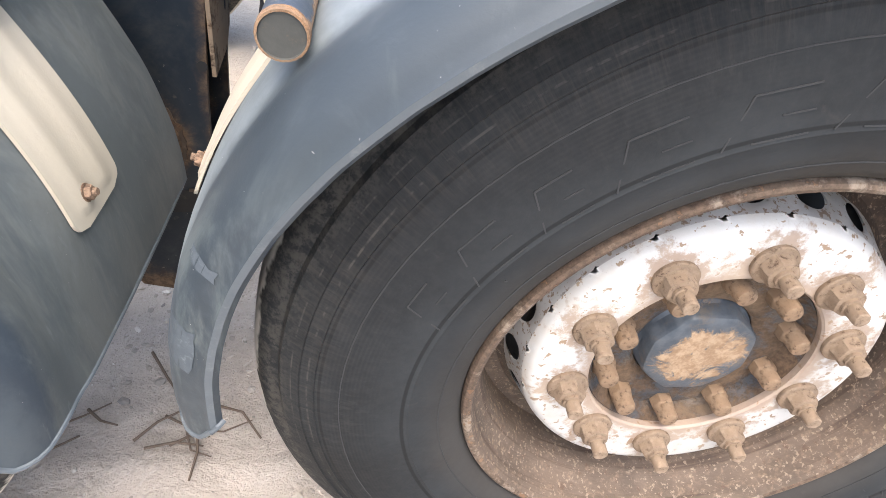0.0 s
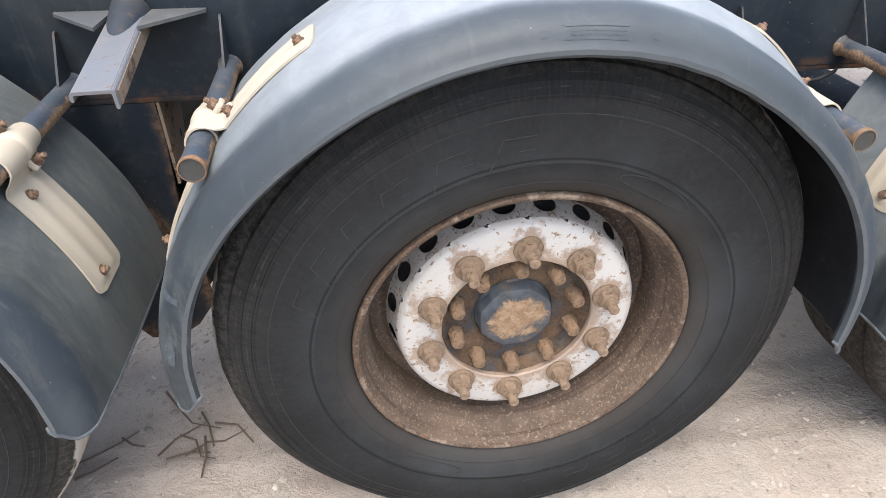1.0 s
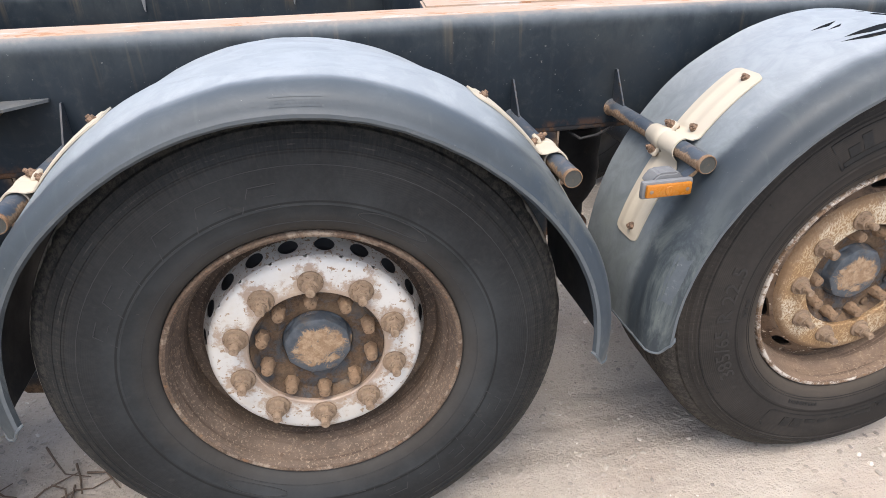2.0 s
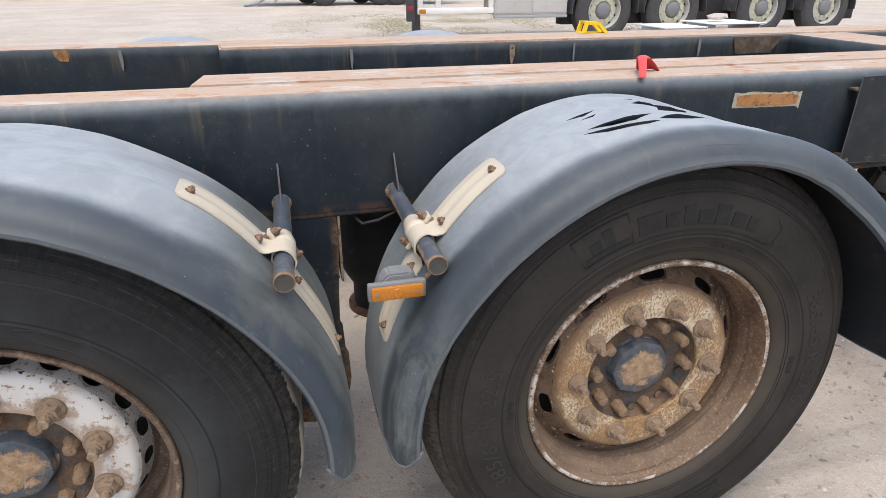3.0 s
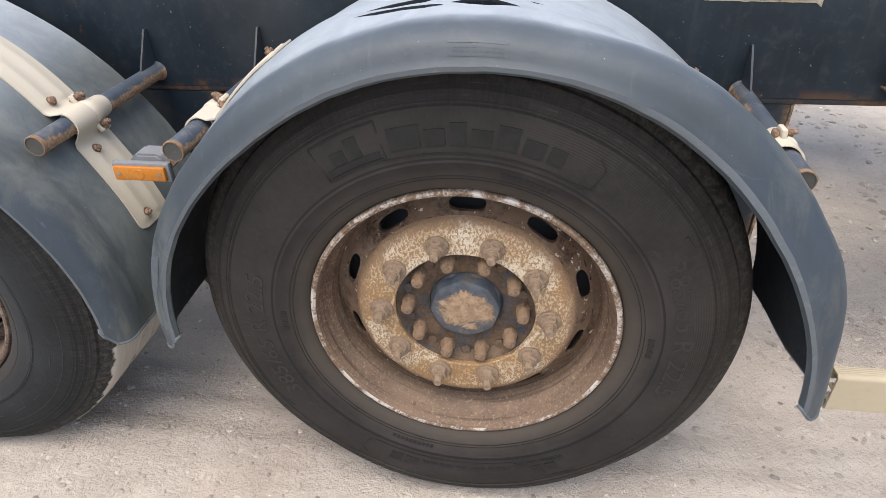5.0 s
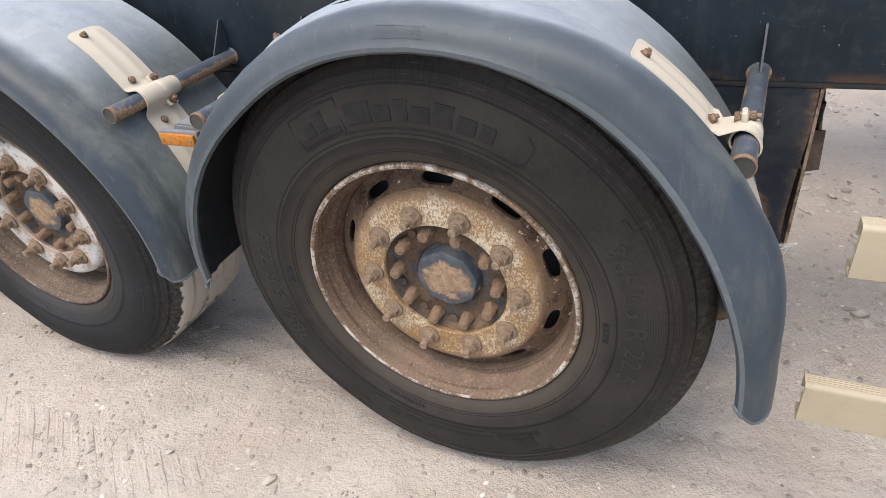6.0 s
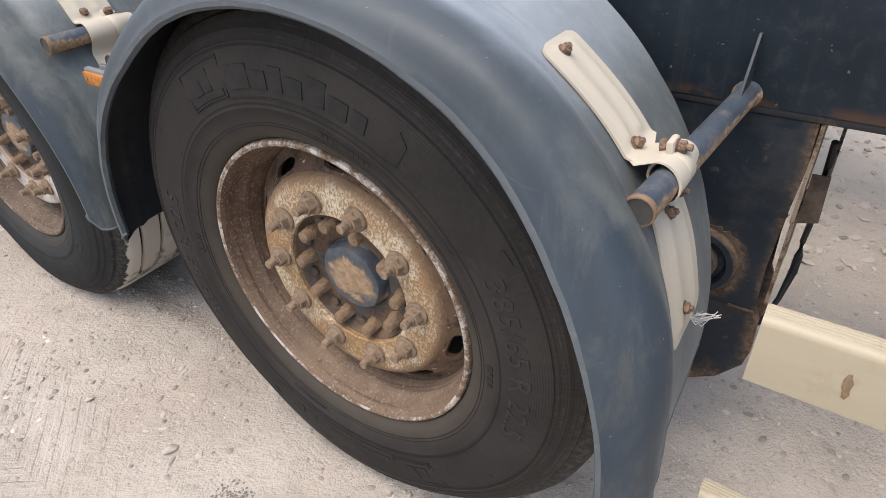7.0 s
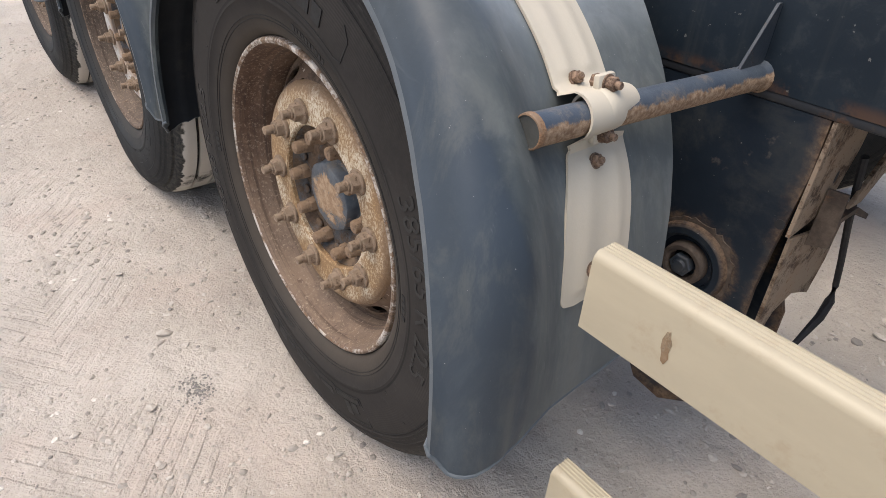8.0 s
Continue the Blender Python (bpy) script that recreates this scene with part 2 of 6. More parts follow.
def make_fender():
    k = Mat("fender_plastic", rough=0.5, spec=0.4)
    k.b.inputs["Sheen Weight"].default_value, k.b.inputs["Sheen Roughness"].default_value = 0.06, 0.35
    k.b.inputs["Sheen Tint"].default_value = (0.80, 0.88, 0.95, 1.0)
    n1, n2, n3 = k.noise(3.5, 5, 0.6), k.noise(130, 4, 0.7), k.noise(16, 6, 0.7, 0.5)
    c = k.mix(k.band(n1, 0.3, 0.7), (0.024, 0.032, 0.039), (0.037, 0.047, 0.056))
    c = k.mix(k.band(n3, 0.50, 0.75, 0.0, 0.16), c, (0.120, 0.138, 0.148))
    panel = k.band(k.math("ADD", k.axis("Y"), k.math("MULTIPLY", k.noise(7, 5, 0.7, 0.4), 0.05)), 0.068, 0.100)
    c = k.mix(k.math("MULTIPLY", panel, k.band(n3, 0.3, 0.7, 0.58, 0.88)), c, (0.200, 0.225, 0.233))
    # Sky light on the fender's crown, painted as a paler tone towards the top.
    top_light = k.band(k.math("ADD", k.axis("Z"), k.math("MULTIPLY", k.noise(5, 5, 0.6, 0.3), 0.07)), 0.340, 0.600)
    panel_light = k.band(k.math("ADD", k.axis("Y"), k.math("MULTIPLY", k.noise(6, 5, 0.65, 0.4), 0.04)), 0.036, 0.090, 0.13, 0.90)
    c = k.mix(k.math("MULTIPLY", top_light, panel_light), c, k.mix(k.band(n3, 0.35, 0.65), (0.275, 0.300, 0.320), (0.325, 0.350, 0.368)))
    streak = k.noise(7, 5, 0.65, 0.2, co=k.scaled(5, 0.9, 1.2))
    c = k.mix(k.band(streak, 0.58, 0.74, 0.0, 0.14), c, (0.14, 0.165, 0.15))
    low = k.band(k.axis("Z"), 0.36, 0.10)
    smear = k.math("MULTIPLY", low, k.band(k.noise(11, 6, 0.7, 1.0, co=k.scaled(1, 1, 0.35)), 0.45, 0.66))
    c = k.mix(k.math("MULTIPLY", smear, 0.5), c, (0.165, 0.19, 0.18))
    grime = k.noise(4, 6, 0.75, 0.8, co=k.scaled(0.8, 2.2, 0.8))
    c = k.mix(k.band(grime, 0.55, 0.75, 0.0, 0.30), c, (0.036, 0.046, 0.052))
    back = k.math("MULTIPLY", k.band(k.axis("X"), 0.34, 0.46), k.band(k.axis("Z"), 0.50, 0.36))
    depth = k.math("ADD", k.axis("Y"), k.math("MULTIPLY", k.math("SUBTRACT", k.noise(9, 6, 0.72, 0.5, co=k.scaled(1, 1, 0.6)), 0.5), 0.07))
    c = k.mix(k.math("MULTIPLY", back, k.band(depth, -0.008, -0.028, 0.0, 0.75)), c, (0.034, 0.046, 0.060))
    c = k.mix(k.math("MULTIPLY", back, k.band(depth, -0.022, 0.004, 0.0, 0.8)), c, k.mix(k.band(k.noise(12, 5, 0.7, 0.4, co=k.scaled(1.4, 1.4, 0.3)), 0.4, 0.65), (0.070, 0.080, 0.080), (0.125, 0.132, 0.124)))
    c = k.mix(k.math("MULTIPLY", back, k.band(k.noise(14, 6, 0.72, 0.5, co=k.scaled(1.2, 1.2, 0.35)), 0.48, 0.66, 0.0, 0.45)), c, (0.092, 0.097, 0.088))
    hair = k.noise(60, 3, 0.6, 0.3, co=k.scaled(0.15, 2.0, 0.5))
    c = k.mix(k.math("MULTIPLY", back, k.band(hair, 0.66, 0.72, 0.0, 0.15)), c, (0.20, 0.215, 0.21))
    c = k.mix(k.band(k.noise(260, 2, 0.5), 0.765, 0.785, 0.0, 0.6), c, (0.42, 0.41, 0.38))
    k.color(c).rough(k.band(n1, 0.3, 0.7, 0.46, 0.60))
    k.bump(k.math("ADD", k.math("MULTIPLY", n2, 0.6), k.math("MULTIPLY", n3, 0.5)), 0.20, 0.0015)
    return k.m


def make_rail_paint():
    k = Mat("dark_blue_chassis_paint", rough=0.42, spec=0.3)
    n1, n2 = k.noise(4, 5, 0.6), k.noise(150, 4, 0.7)
    c = k.mix(k.band(n1, 0.3, 0.7), (0.0088, 0.0142, 0.0208), (0.0165, 0.024, 0.032))
    c = k.mix(k.band(k.noise(2.6, 6, 0.7), 0.42, 0.68, 0.0, 0.5), c, (0.033, 0.036, 0.036))
    c = k.mix(k.band(k.noise(32, 6, 0.75, 0.4), 0.50, 0.68, 0.0, 0.35), c, (0.042, 0.047, 0.049))
    drip = k.noise(9, 4, 0.6, 0.1, co=k.scaled(2.6, 1, 0.10))
    c = k.mix(k.band(drip, 0.58, 0.75, 0.0, 0.3), c, (0.06, 0.063, 0.06))
    c = k.mix(k.band(k.noise(105, 3, 0.6), 0.715, 0.745, 0.0, 0.6), c, (0.18, 0.18, 0.17))
    c = k.mix(k.band(k.noise(34, 4, 0.7), 0.665, 0.72, 0.0, 0.35), c, (0.13, 0.135, 0.125))
    c = k.mix(k.band(k.noise(7, 6, 0.75), 0.69, 0.75, 0.0, 0.6), c, (0.11, 0.05, 0.024))
    run = k.noise(6, 4, 0.65, 0.1, co=k.scaled(3.2, 1, 0.12))
    run = k.math("MULTIPLY", k.band(run, 0.57, 0.68), k.band(k.math("ADD", k.axis("Z"), k.math("MULTIPLY", k.noise(3, 3), 0.12)), 1.02, 1.15))
    c = k.mix(k.math("MULTIPLY", run, 0.4), c, (0.15, 0.115, 0.07))
    film = k.math("MULTIPLY", k.band(k.math("ADD", k.axis("Z"), k.math("MULTIPLY", k.noise(5, 5, 0.7, 0.3), 0.10)), 1.03, 1.17), k.band(k.noise(11, 5, 0.7, 0.3, co=k.scaled(1.2, 1, 0.5)), 0.32, 0.62))
    c = k.mix(k.math("MULTIPLY", film, 0.30), c, (0.085, 0.098, 0.098))
    # Bluish sky reflection along the rounded upper edge, painted with some pale wear.
    edge_sheen = k.band(k.math("ADD", k.axis("Z"), k.math("MULTIPLY", k.noise(8, 5, 0.65, 0.3), 0.03)), 1.082, 1.124)
    c = k.mix(k.math("MULTIPLY", edge_sheen, 0.46), c, (0.20, 0.228, 0.25))
    worn = k.band(k.math("ADD", k.axis("Z"), k.math("MULTIPLY", k.noise(24, 6, 0.7), 0.020)), 1.108, 1.124)
    c = k.mix(k.math("MULTIPLY", worn, 0.85), c, k.mix(k.noise(9, 5), (0.34, 0.29, 0.25), (0.25, 0.20, 0.16)))
    edge = k.math("MULTIPLY", k.band(k.axis("Z"), 0.848, 0.83), k.band(k.noise(14, 5, 0.7), 0.45, 0.6))
    c = k.mix(k.math("MULTIPLY", edge, 0.5), c, (0.11, 0.055, 0.028))
    k.color(c).rough(k.band(n1, 0.3, 0.7, 0.34, 0.56))
    k.bump(k.math("ADD", n2, k.math("MULTIPLY", k.noise(30, 4), 0.8)), 0.16, 0.0016)
    return k.m


def make_rail_top():
    k = Mat("rusty_worn_flange_top", rough=0.85)
    a, b = k.noise(5, 7, 0.7, 0.3, co=k.scaled(0.55, 1.6, 1)), k.noise(45, 5, 0.7)
    c = k.mix(k.band(a, 0.35, 0.65), (0.40, 0.285, 0.205), (0.39, 0.315, 0.25))
    c = k.mix(k.band(k.noise(10, 6, 0.75, 0.4, co=k.scaled(0.5, 1.5, 1)), 0.52, 0.64, 0.0, 0.75), c, (0.45, 0.43, 0.405))
    c = k.mix(k.band(k.noise(14, 6, 0.75, 0.4, co=k.scaled(0.7, 1.6, 1)), 0.555, 0.63, 0.0, 0.85), c, (0.35, 0.165, 0.075))
    c = k.mix(k.band(b, 0.55, 0.75, 0.0, 0.5), c, (0.2, 0.13, 0.09))
    k.color(c).bump(k.math("ADD", a, b), 0.35, 0.002)
    return k.m


def make_tube():
    """Dark blue paint, rusted through to tan along the underside and in runs over the flanks."""
    k = Mat("dark_painted_tube", rough=0.5)
    n = k.t.nodes.new("ShaderNodeSeparateXYZ")
    k.link(k.t.nodes.new("ShaderNodeNewGeometry").outputs["Normal"], n.inputs[0])
    a, b = k.noise(34, 6, 0.7, 0.3), k.noise(150, 4, 0.7)
    c = k.mix(k.band(k.noise(14, 4), 0.3, 0.7), (0.042, 0.056, 0.076), (0.075, 0.088, 0.104))
    c = k.mix(k.band(k.noise(26, 6, 0.75), 0.52, 0.66, 0.0, 0.5), c, (0.20, 0.16, 0.12))
    rust = k.band(k.math("SUBTRACT", k.math("MULTIPLY", a, 1.9), n.outputs[2]), 0.48, 0.78)
    c = k.mix(k.math("MULTIPLY", rust, 0.9), c, k.mix(k.band(b, 0.35, 0.65), (0.36, 0.25, 0.155), (0.20, 0.115, 0.06)))
    k.color(c).rough(k.band(rust, 0.0, 1.0, 0.45, 0.9))
    k.bump(k.math("ADD", rust, b), 0.35, 0.0015)
    return k.m


def make_cap():
    k = Mat("hub_cap_paint_with_mud", rough=0.5)
    c = k.mix(k.band(k.noise(30, 4), 0.35, 0.65), (0.042, 0.053, 0.066), (0.078, 0.090, 0.104))
    c = k.mix(k.band(k.noise(45, 5, 0.7, 0.3), 0.50, 0.68, 0.0, 0.5), c, (0.13, 0.10, 0.07))
    mud = k.band(k.math("SUBTRACT", k.math("ADD", k.noise(22, 6, 0.75, 0.5), 0.065), k.math("MULTIPLY", k.band(k.radius(), 0.036, 0.072), 0.22)), 0.42, 0.52)
    c = k.mix(k.math("MULTIPLY", mud, 0.92), c, k.mix(k.band(k.noise(75, 5, 0.7), 0.35, 0.65), (0.37, 0.262, 0.165), (0.24, 0.150, 0.085)))
    k.color(c).rough(k.band(mud, 0.0, 1.0, 0.45, 0.95))
    k.bump(k.math("ADD", mud, k.math("MULTIPLY", k.noise(70, 5), 0.6)), 0.5, 0.003)
    return k.m


def make_hanger():
    """Dark blue paint with pale stone chips; the plate's rear edge and the surround of its pivot have rusted tan and brown."""
    k = Mat("dirty_dark_hanger_paint", rough=0.45, spec=0.3)
    big, fine = k.noise(9, 6, 0.7, 0.3), k.noise(70, 5, 0.7)
    c = k.mix(k.band(k.noise(4, 4), 0.3, 0.7), (0.0095, 0.015, 0.023), (0.016, 0.023, 0.032))
    c = k.mix(k.band(big, 0.48, 0.70, 0.0, 0.5), c, (0.050, 0.052, 0.050))
    c = k.mix(k.band(k.noise(95, 3, 0.6), 0.69, 0.72, 0.0, 0.7), c, (0.15, 0.145, 0.135))
    c = k.mix(k.band(k.noise(24, 4, 0.6), 0.66, 0.73, 0.0, 0.4), c, (0.12, 0.10, 0.085))
    u = k.math("FLOORED_MODULO", k.axis("X"), 1.305)
    edge = k.band(k.math("ADD", u, k.math("MULTIPLY", k.noise(16, 6, 0.72, 0.3), 0.07)), 0.668, 0.706)
    du, dz = k.math("SUBTRACT", u, PIVOT[0]), k.math("SUBTRACT", k.axis("Z"), PIVOT[1])
    reach = k.math("SQRT", k.math("ADD", k.math("MULTIPLY", du, du), k.math("MULTIPLY", dz, dz)))
    collar = k.math("MULTIPLY", k.band(k.math("ADD", reach, k.math("MULTIPLY", k.noise(26, 6, 0.75, 0.4), 0.06)), 0.128, 0.100), k.band(reach, 0.064, 0.074))
    foot = k.band(k.math("ADD", k.axis("Z"), k.math("MULTIPLY", k.noise(14, 6, 0.72, 0.3), 0.16)), 0.345, 0.285, 0.0, 0.8)
    rust = k.math("MAXIMUM", foot, k.math("MAXIMUM", k.math("MULTIPLY", edge, 0.9), k.math("MULTIPLY", collar, 0.85)))
    c = k.mix(rust, c, k.mix(k.band(fine, 0.35, 0.65), (0.19, 0.125, 0.075), (0.075, 0.045, 0.027)))
    k.color(c).rough(k.band(rust, 0.0, 1.0, 0.45, 0.9))
    k.bump(k.math("ADD", fine, k.math("MULTIPLY", big, 0.6)), 0.25, 0.0018)
    return k.m


def make_plain(name, color, rough=0.55, dirt=0.35, dirt_color=(0.25, 0.2, 0.15), scale=12.0, metal=0.0, bump=0.12, streak=None):
    k = Mat(name, rough=rough, metal=metal)
    n1, n2 = k.noise(scale, 6, 0.68, 0.2, co=k.scaled(*streak) if streak else None), k.noise(scale * 8, 4, 0.7)
    c = k.mix(k.band(n1, 0.3, 0.7, 0.0, 0.35), color, tuple(v * 0.78 for v in color))
    c = k.mix(k.band(k.noise(scale * 1.7, 6, 0.75), 0.54, 0.72, 0.0, dirt), c, dirt_color)
    k.color(c).rough(k.band(n1, 0.3, 0.7, rough - 0.08, rough + 0.12))
    k.bump(n2, bump, 0.0015)
    return k.m


SAND, STONE, GRIT = make_sand(), make_stone(), make_grit()
RUBBER_BROWN = make_rubber("dusty_grey_black_tyre_rubber", (0.058, 0.063, 0.066), 0.72, 0.85, 0.08)
RUBBER_DARK = make_rubber("dark_tyre_rubber", (0.058, 0.052, 0.047), 0.70, 0.0, 0.18)
LETTER_PALE = make_plain("rubbed_pale_lettering", (0.030, 0.031, 0.032), rough=0.85, dirt=0.8, dirt_color=(0.030, 0.029, 0.028), scale=8)
LETTER_DARK = make_plain("dark_raised_lettering", (0.0070, 0.0069, 0.0068), rough=0.7, dirt=0.15, dirt_color=(0.02, 0.019, 0.018), scale=30)
RIM_RUST = make_barrel("rust_brown_wheel_rim", ((0.052, 0.038, 0.030), (0.112, 0.080, 0.060)), 0.22)
LETTER_RUBBED = make_plain("rubbed_dark_lettering", (0.022, 0.0205, 0.019), rough=0.8, dirt=0.5, dirt_color=(0.040, 0.036, 0.032), scale=12)
RIM_CREAM = make_barrel("rusted_cream_wheel_rim", ((0.070, 0.039, 0.026), (0.145, 0.088, 0.055)), 0.45)
DISC_SILVER = make_worn("silver_white_wheel_paint", (0.555, 0.545, 0.520), (0.24, 0.15, 0.09), 0.67, 20, rough=0.45, specks=0.4, speck_scale=4.0, nuts=88.5, speck_color=(0.24, 0.155, 0.085), dust=0.42, dust_color=(0.47, 0.39, 0.29))
DISC_RING = make_worn("dirty_silver_wheel_ring", (0.46, 0.45, 0.43), (0.17, 0.115, 0.075), 0.63, 26, rough=0.5, specks=0.9, speck_scale=5, speck_color=(0.20, 0.13, 0.08), dust=0.4, dust_color=(0.27, 0.21, 0.16))
RUST_DARK = make_worn("dark_brown_rust", (0.062, 0.045, 0.034), (0.16, 0.09, 0.05), 0.58, 30, rough=0.85)
DISC_CREAM = make_cream_disc()
DISC_RUST = make_worn("rust_brown_wheel_disc", (0.135, 0.085, 0.052), (0.08, 0.048, 0.03), 0.55, 18, rough=0.8, specks=0.2, speck_color=(0.55, 0.48, 0.38), dust=0.4, dust_color=(0.3, 0.23, 0.17))
FLANGE_WHITE = make_worn("chipped_white_rim_edge", (0.48, 0.44, 0.39), (0.19, 0.125, 0.08), 0.47, 22, rough=0.6, specks=0.4)
FLANGE_TAN = make_worn("rusty_tan_rim_edge", (0.24, 0.19, 0.145), (0.12, 0.08, 0.055), 0.44, 16, rough=0.7, specks=0.3)
NUT = make_worn("rusty_muddy_steel", (0.225, 0.160, 0.108), (0.120, 0.074, 0.045), 0.57, 110, rough=0.85, dust=0.65, dust_color=(0.31, 0.235, 0.165), bump=0.45)
HUB_BOLT = make_worn("rust_brown_bolt", (0.215, 0.140, 0.085), (0.105, 0.063, 0.037), 0.57, 110, rough=0.85, dust=0.6, dust_color=(0.30, 0.215, 0.14), bump=0.45)
HUB = make_worn("grimy_blue_grey_hub", (0.048, 0.054, 0.061), (0.125, 0.078, 0.046), 0.47, 15, rough=0.55, dust=0.75, dust_color=(0.185, 0.128, 0.080), soft=0.06, bump=0.8)
CAP = make_cap()
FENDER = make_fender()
FENDER_EDGE = make_plain("pale_fender_edge", (0.088, 0.102, 0.113), rough=0.55, dirt=0.5, dirt_color=(0.16, 0.17, 0.17), scale=20)
# Plastic darkened to carry the shade inside the arch, with brown dirt.
FENDER_UNDER = make_plain("shaded_dirty_fender_underside", (0.013, 0.016, 0.020), rough=0.7, dirt=0.5, dirt_color=(0.05, 0.046, 0.04), scale=8)
RAIL = make_rail_paint()
RAIL_TOP = make_rail_top()
CREAM = make_worn("cream_painted_strap", (0.50, 0.445, 0.35), (0.34, 0.25, 0.17), 0.80, 14, rough=0.55, specks=0.0, dust=0.28, dust_color=(0.45, 0.39, 0.32))
BEAM = make_plain("cream_painted_guard", (0.385, 0.330, 0.232), rough=0.42, dirt=0.6, dirt_color=(0.30, 0.235, 0.155), scale=10, streak=(0.5, 1, 1.5))
TUBE = make_tube()
TUBE_END = make_worn("rusted_tube_end", (0.20, 0.13, 0.08), (0.30, 0.17, 0.09), 0.50, 40, rough=0.8)
CAP_GREY = make_plain("grey_tube_plug", (0.062, 0.062, 0.055), rough=0.8, dirt=0.4, dirt_color=(0.14, 0.10, 0.065), scale=60)
GUSSET = make_worn("dark_gusset_paint", (0.030, 0.039, 0.050), (0.15, 0.105, 0.07), 0.60, 22, rough=0.5, dust=0.3, dust_color=(0.12, 0.10, 0.08))
RUST = make_worn("brown_rust", (0.30, 0.155, 0.08), (0.17, 0.085, 0.045), 0.52, 25, rough=0.9, dust=0.4, dust_color=(0.38, 0.25, 0.16))
BOLT = make_worn("rusted_bolt", (0.25, 0.165, 0.11), (0.14, 0.085, 0.055), 0.5, 70, rough=0.85)
CHASSIS = make_worn("dirty_dark_chassis_paint", (0.0085, 0.0135, 0.021), (0.085, 0.050, 0.030), 0.655, 9, rough=0.45, spec=0.3, specks=0.12, speck_scale=11, speck_color=(0.17, 0.165, 0.15), dust=0.35, dust_color=(0.055, 0.055, 0.052))
HANGER = make_hanger()
AMBER = make_plain("amber_lamp_lens", (0.42, 0.15, 0.014), rough=0.25, dirt=0.5, dirt_color=(0.45, 0.26, 0.06), scale=40)
LAMP_GREY = make_plain("grey_lamp_housing", (0.17, 0.175, 0.18), rough=0.6, dirt=0.4, dirt_color=(0.3, 0.28, 0.25), scale=30)
BLACK_RUBBER = make_plain("black_rubber", (0.018, 0.018, 0.019), rough=0.7, dirt=0.4, dirt_color=(0.1, 0.08, 0.06))
RED = make_plain("faded_red_plastic", (0.62, 0.065, 0.055), rough=0.4, dirt=0.2)
YELLOW = make_plain("yellow_plastic", (0.80, 0.55, 0.02), rough=0.45, dirt=0.2)
PATCH_RUST = make_worn("orange_rust_patch", (0.36, 0.175, 0.06), (0.26, 0.11, 0.035), 0.55, 30, rough=0.85)
PATCH_EDGE = make_worn("bare_primer_edge", (0.36, 0.335, 0.26), (0.22, 0.15, 0.07), 0.55, 45, rough=0.7)
SCUFF = make_plain("pale_scuff_mark", (0.072, 0.086, 0.098), rough=0.7, dirt=0.7, dirt_color=(0.17, 0.19, 0.20), scale=45)
SPOT = make_worn("brown_rust_spot", (0.20, 0.125, 0.065), (0.31, 0.235, 0.15), 0.52, 70, rough=0.85)
WHITE = make_plain("white_vehicle_paint", (0.72, 0.71, 0.69), rough=0.4, dirt=0.3, scale=3)
SILVER = make_plain("silver_cabinet_sheet", (0.50, 0.49, 0.47), rough=0.45, dirt=0.25, scale=2)
GREY = make_plain("dark_vehicle_underside", (0.05, 0.052, 0.056), rough=0.7, dirt=0.4, scale=3)
FLANGE_LOW = make_worn("rust_edged_flange_paint", (0.016, 0.018, 0.021), (0.150, 0.075, 0.036), 0.555, 8, rough=0.6, dust=0.35, dust_color=(0.06, 0.045, 0.035))
STUB = make_worn("light_blue_grey_channel_paint", (0.165, 0.178, 0.195), (0.22, 0.15, 0.10), 0.68, 14, rough=0.42, specks=0.1, dust=0.25, dust_color=(0.3, 0.25, 0.2))
WING = make_worn("dirty_grey_gusset_paint", (0.090, 0.098, 0.104), (0.20, 0.17, 0.13), 0.60, 18, rough=0.55, dust=0.5, dust_color=(0.20, 0.19, 0.165))
PLATE = make_worn("dusty_dark_plate_paint", (0.019, 0.024, 0.028), (0.17, 0.165, 0.15), 0.685, 16, rough=0.5, spec=0.3, specks=0.0, dust=0.6, dust_color=(0.05, 0.053, 0.05))
STEEL = make_plain("galvanised_steel", (0.30, 0.32, 0.34), rough=0.5, dirt=0.4, scale=6)
DARK_RED = make_plain("dark_red_panel", (0.22, 0.02, 0.025), rough=0.5, dirt=0.2, scale=3)
TWIG = make_plain("dry_twig_bark", (0.13, 0.095, 0.07), rough=0.9, dirt=0.4, scale=60)
GRASS = make_plain("sparse_dry_grass", (0.33, 0.32, 0.19), rough=0.9, dirt=0.5, dirt_color=(0.38, 0.35, 0.22), scale=9)
TAN_RUST = make_worn("tan_worn_steel", (0.255, 0.195, 0.138), (0.10, 0.064, 0.04), 0.55, 16, rough=0.8, specks=0.3, dust=0.3, dust_color=(0.25, 0.14, 0.07))
FAR_RIM = make_plain("pale_grey_truck_rim", (0.42, 0.42, 0.40), rough=0.5, dirt=0.3, scale=5)
FAR_DISC = make_plain("cream_truck_wheel_disc", (0.50, 0.49, 0.38), rough=0.55, dirt=0.35, scale=9)
FAR_TYRE = make_plain("grey_dusty_tyre", (0.055, 0.055, 0.056), rough=0.85, dirt=0.4, dirt_color=(0.12, 0.11, 0.1), scale=5)
SOIL = make_plain("dark_soil", (0.20, 0.185, 0.17), rough=0.95, dirt=0.4, dirt_color=(0.16, 0.14, 0.12), scale=50)
WEB = make_plain("white_cobweb_fluff", (0.40, 0.40, 0.39), rough=0.9, dirt=0.1)


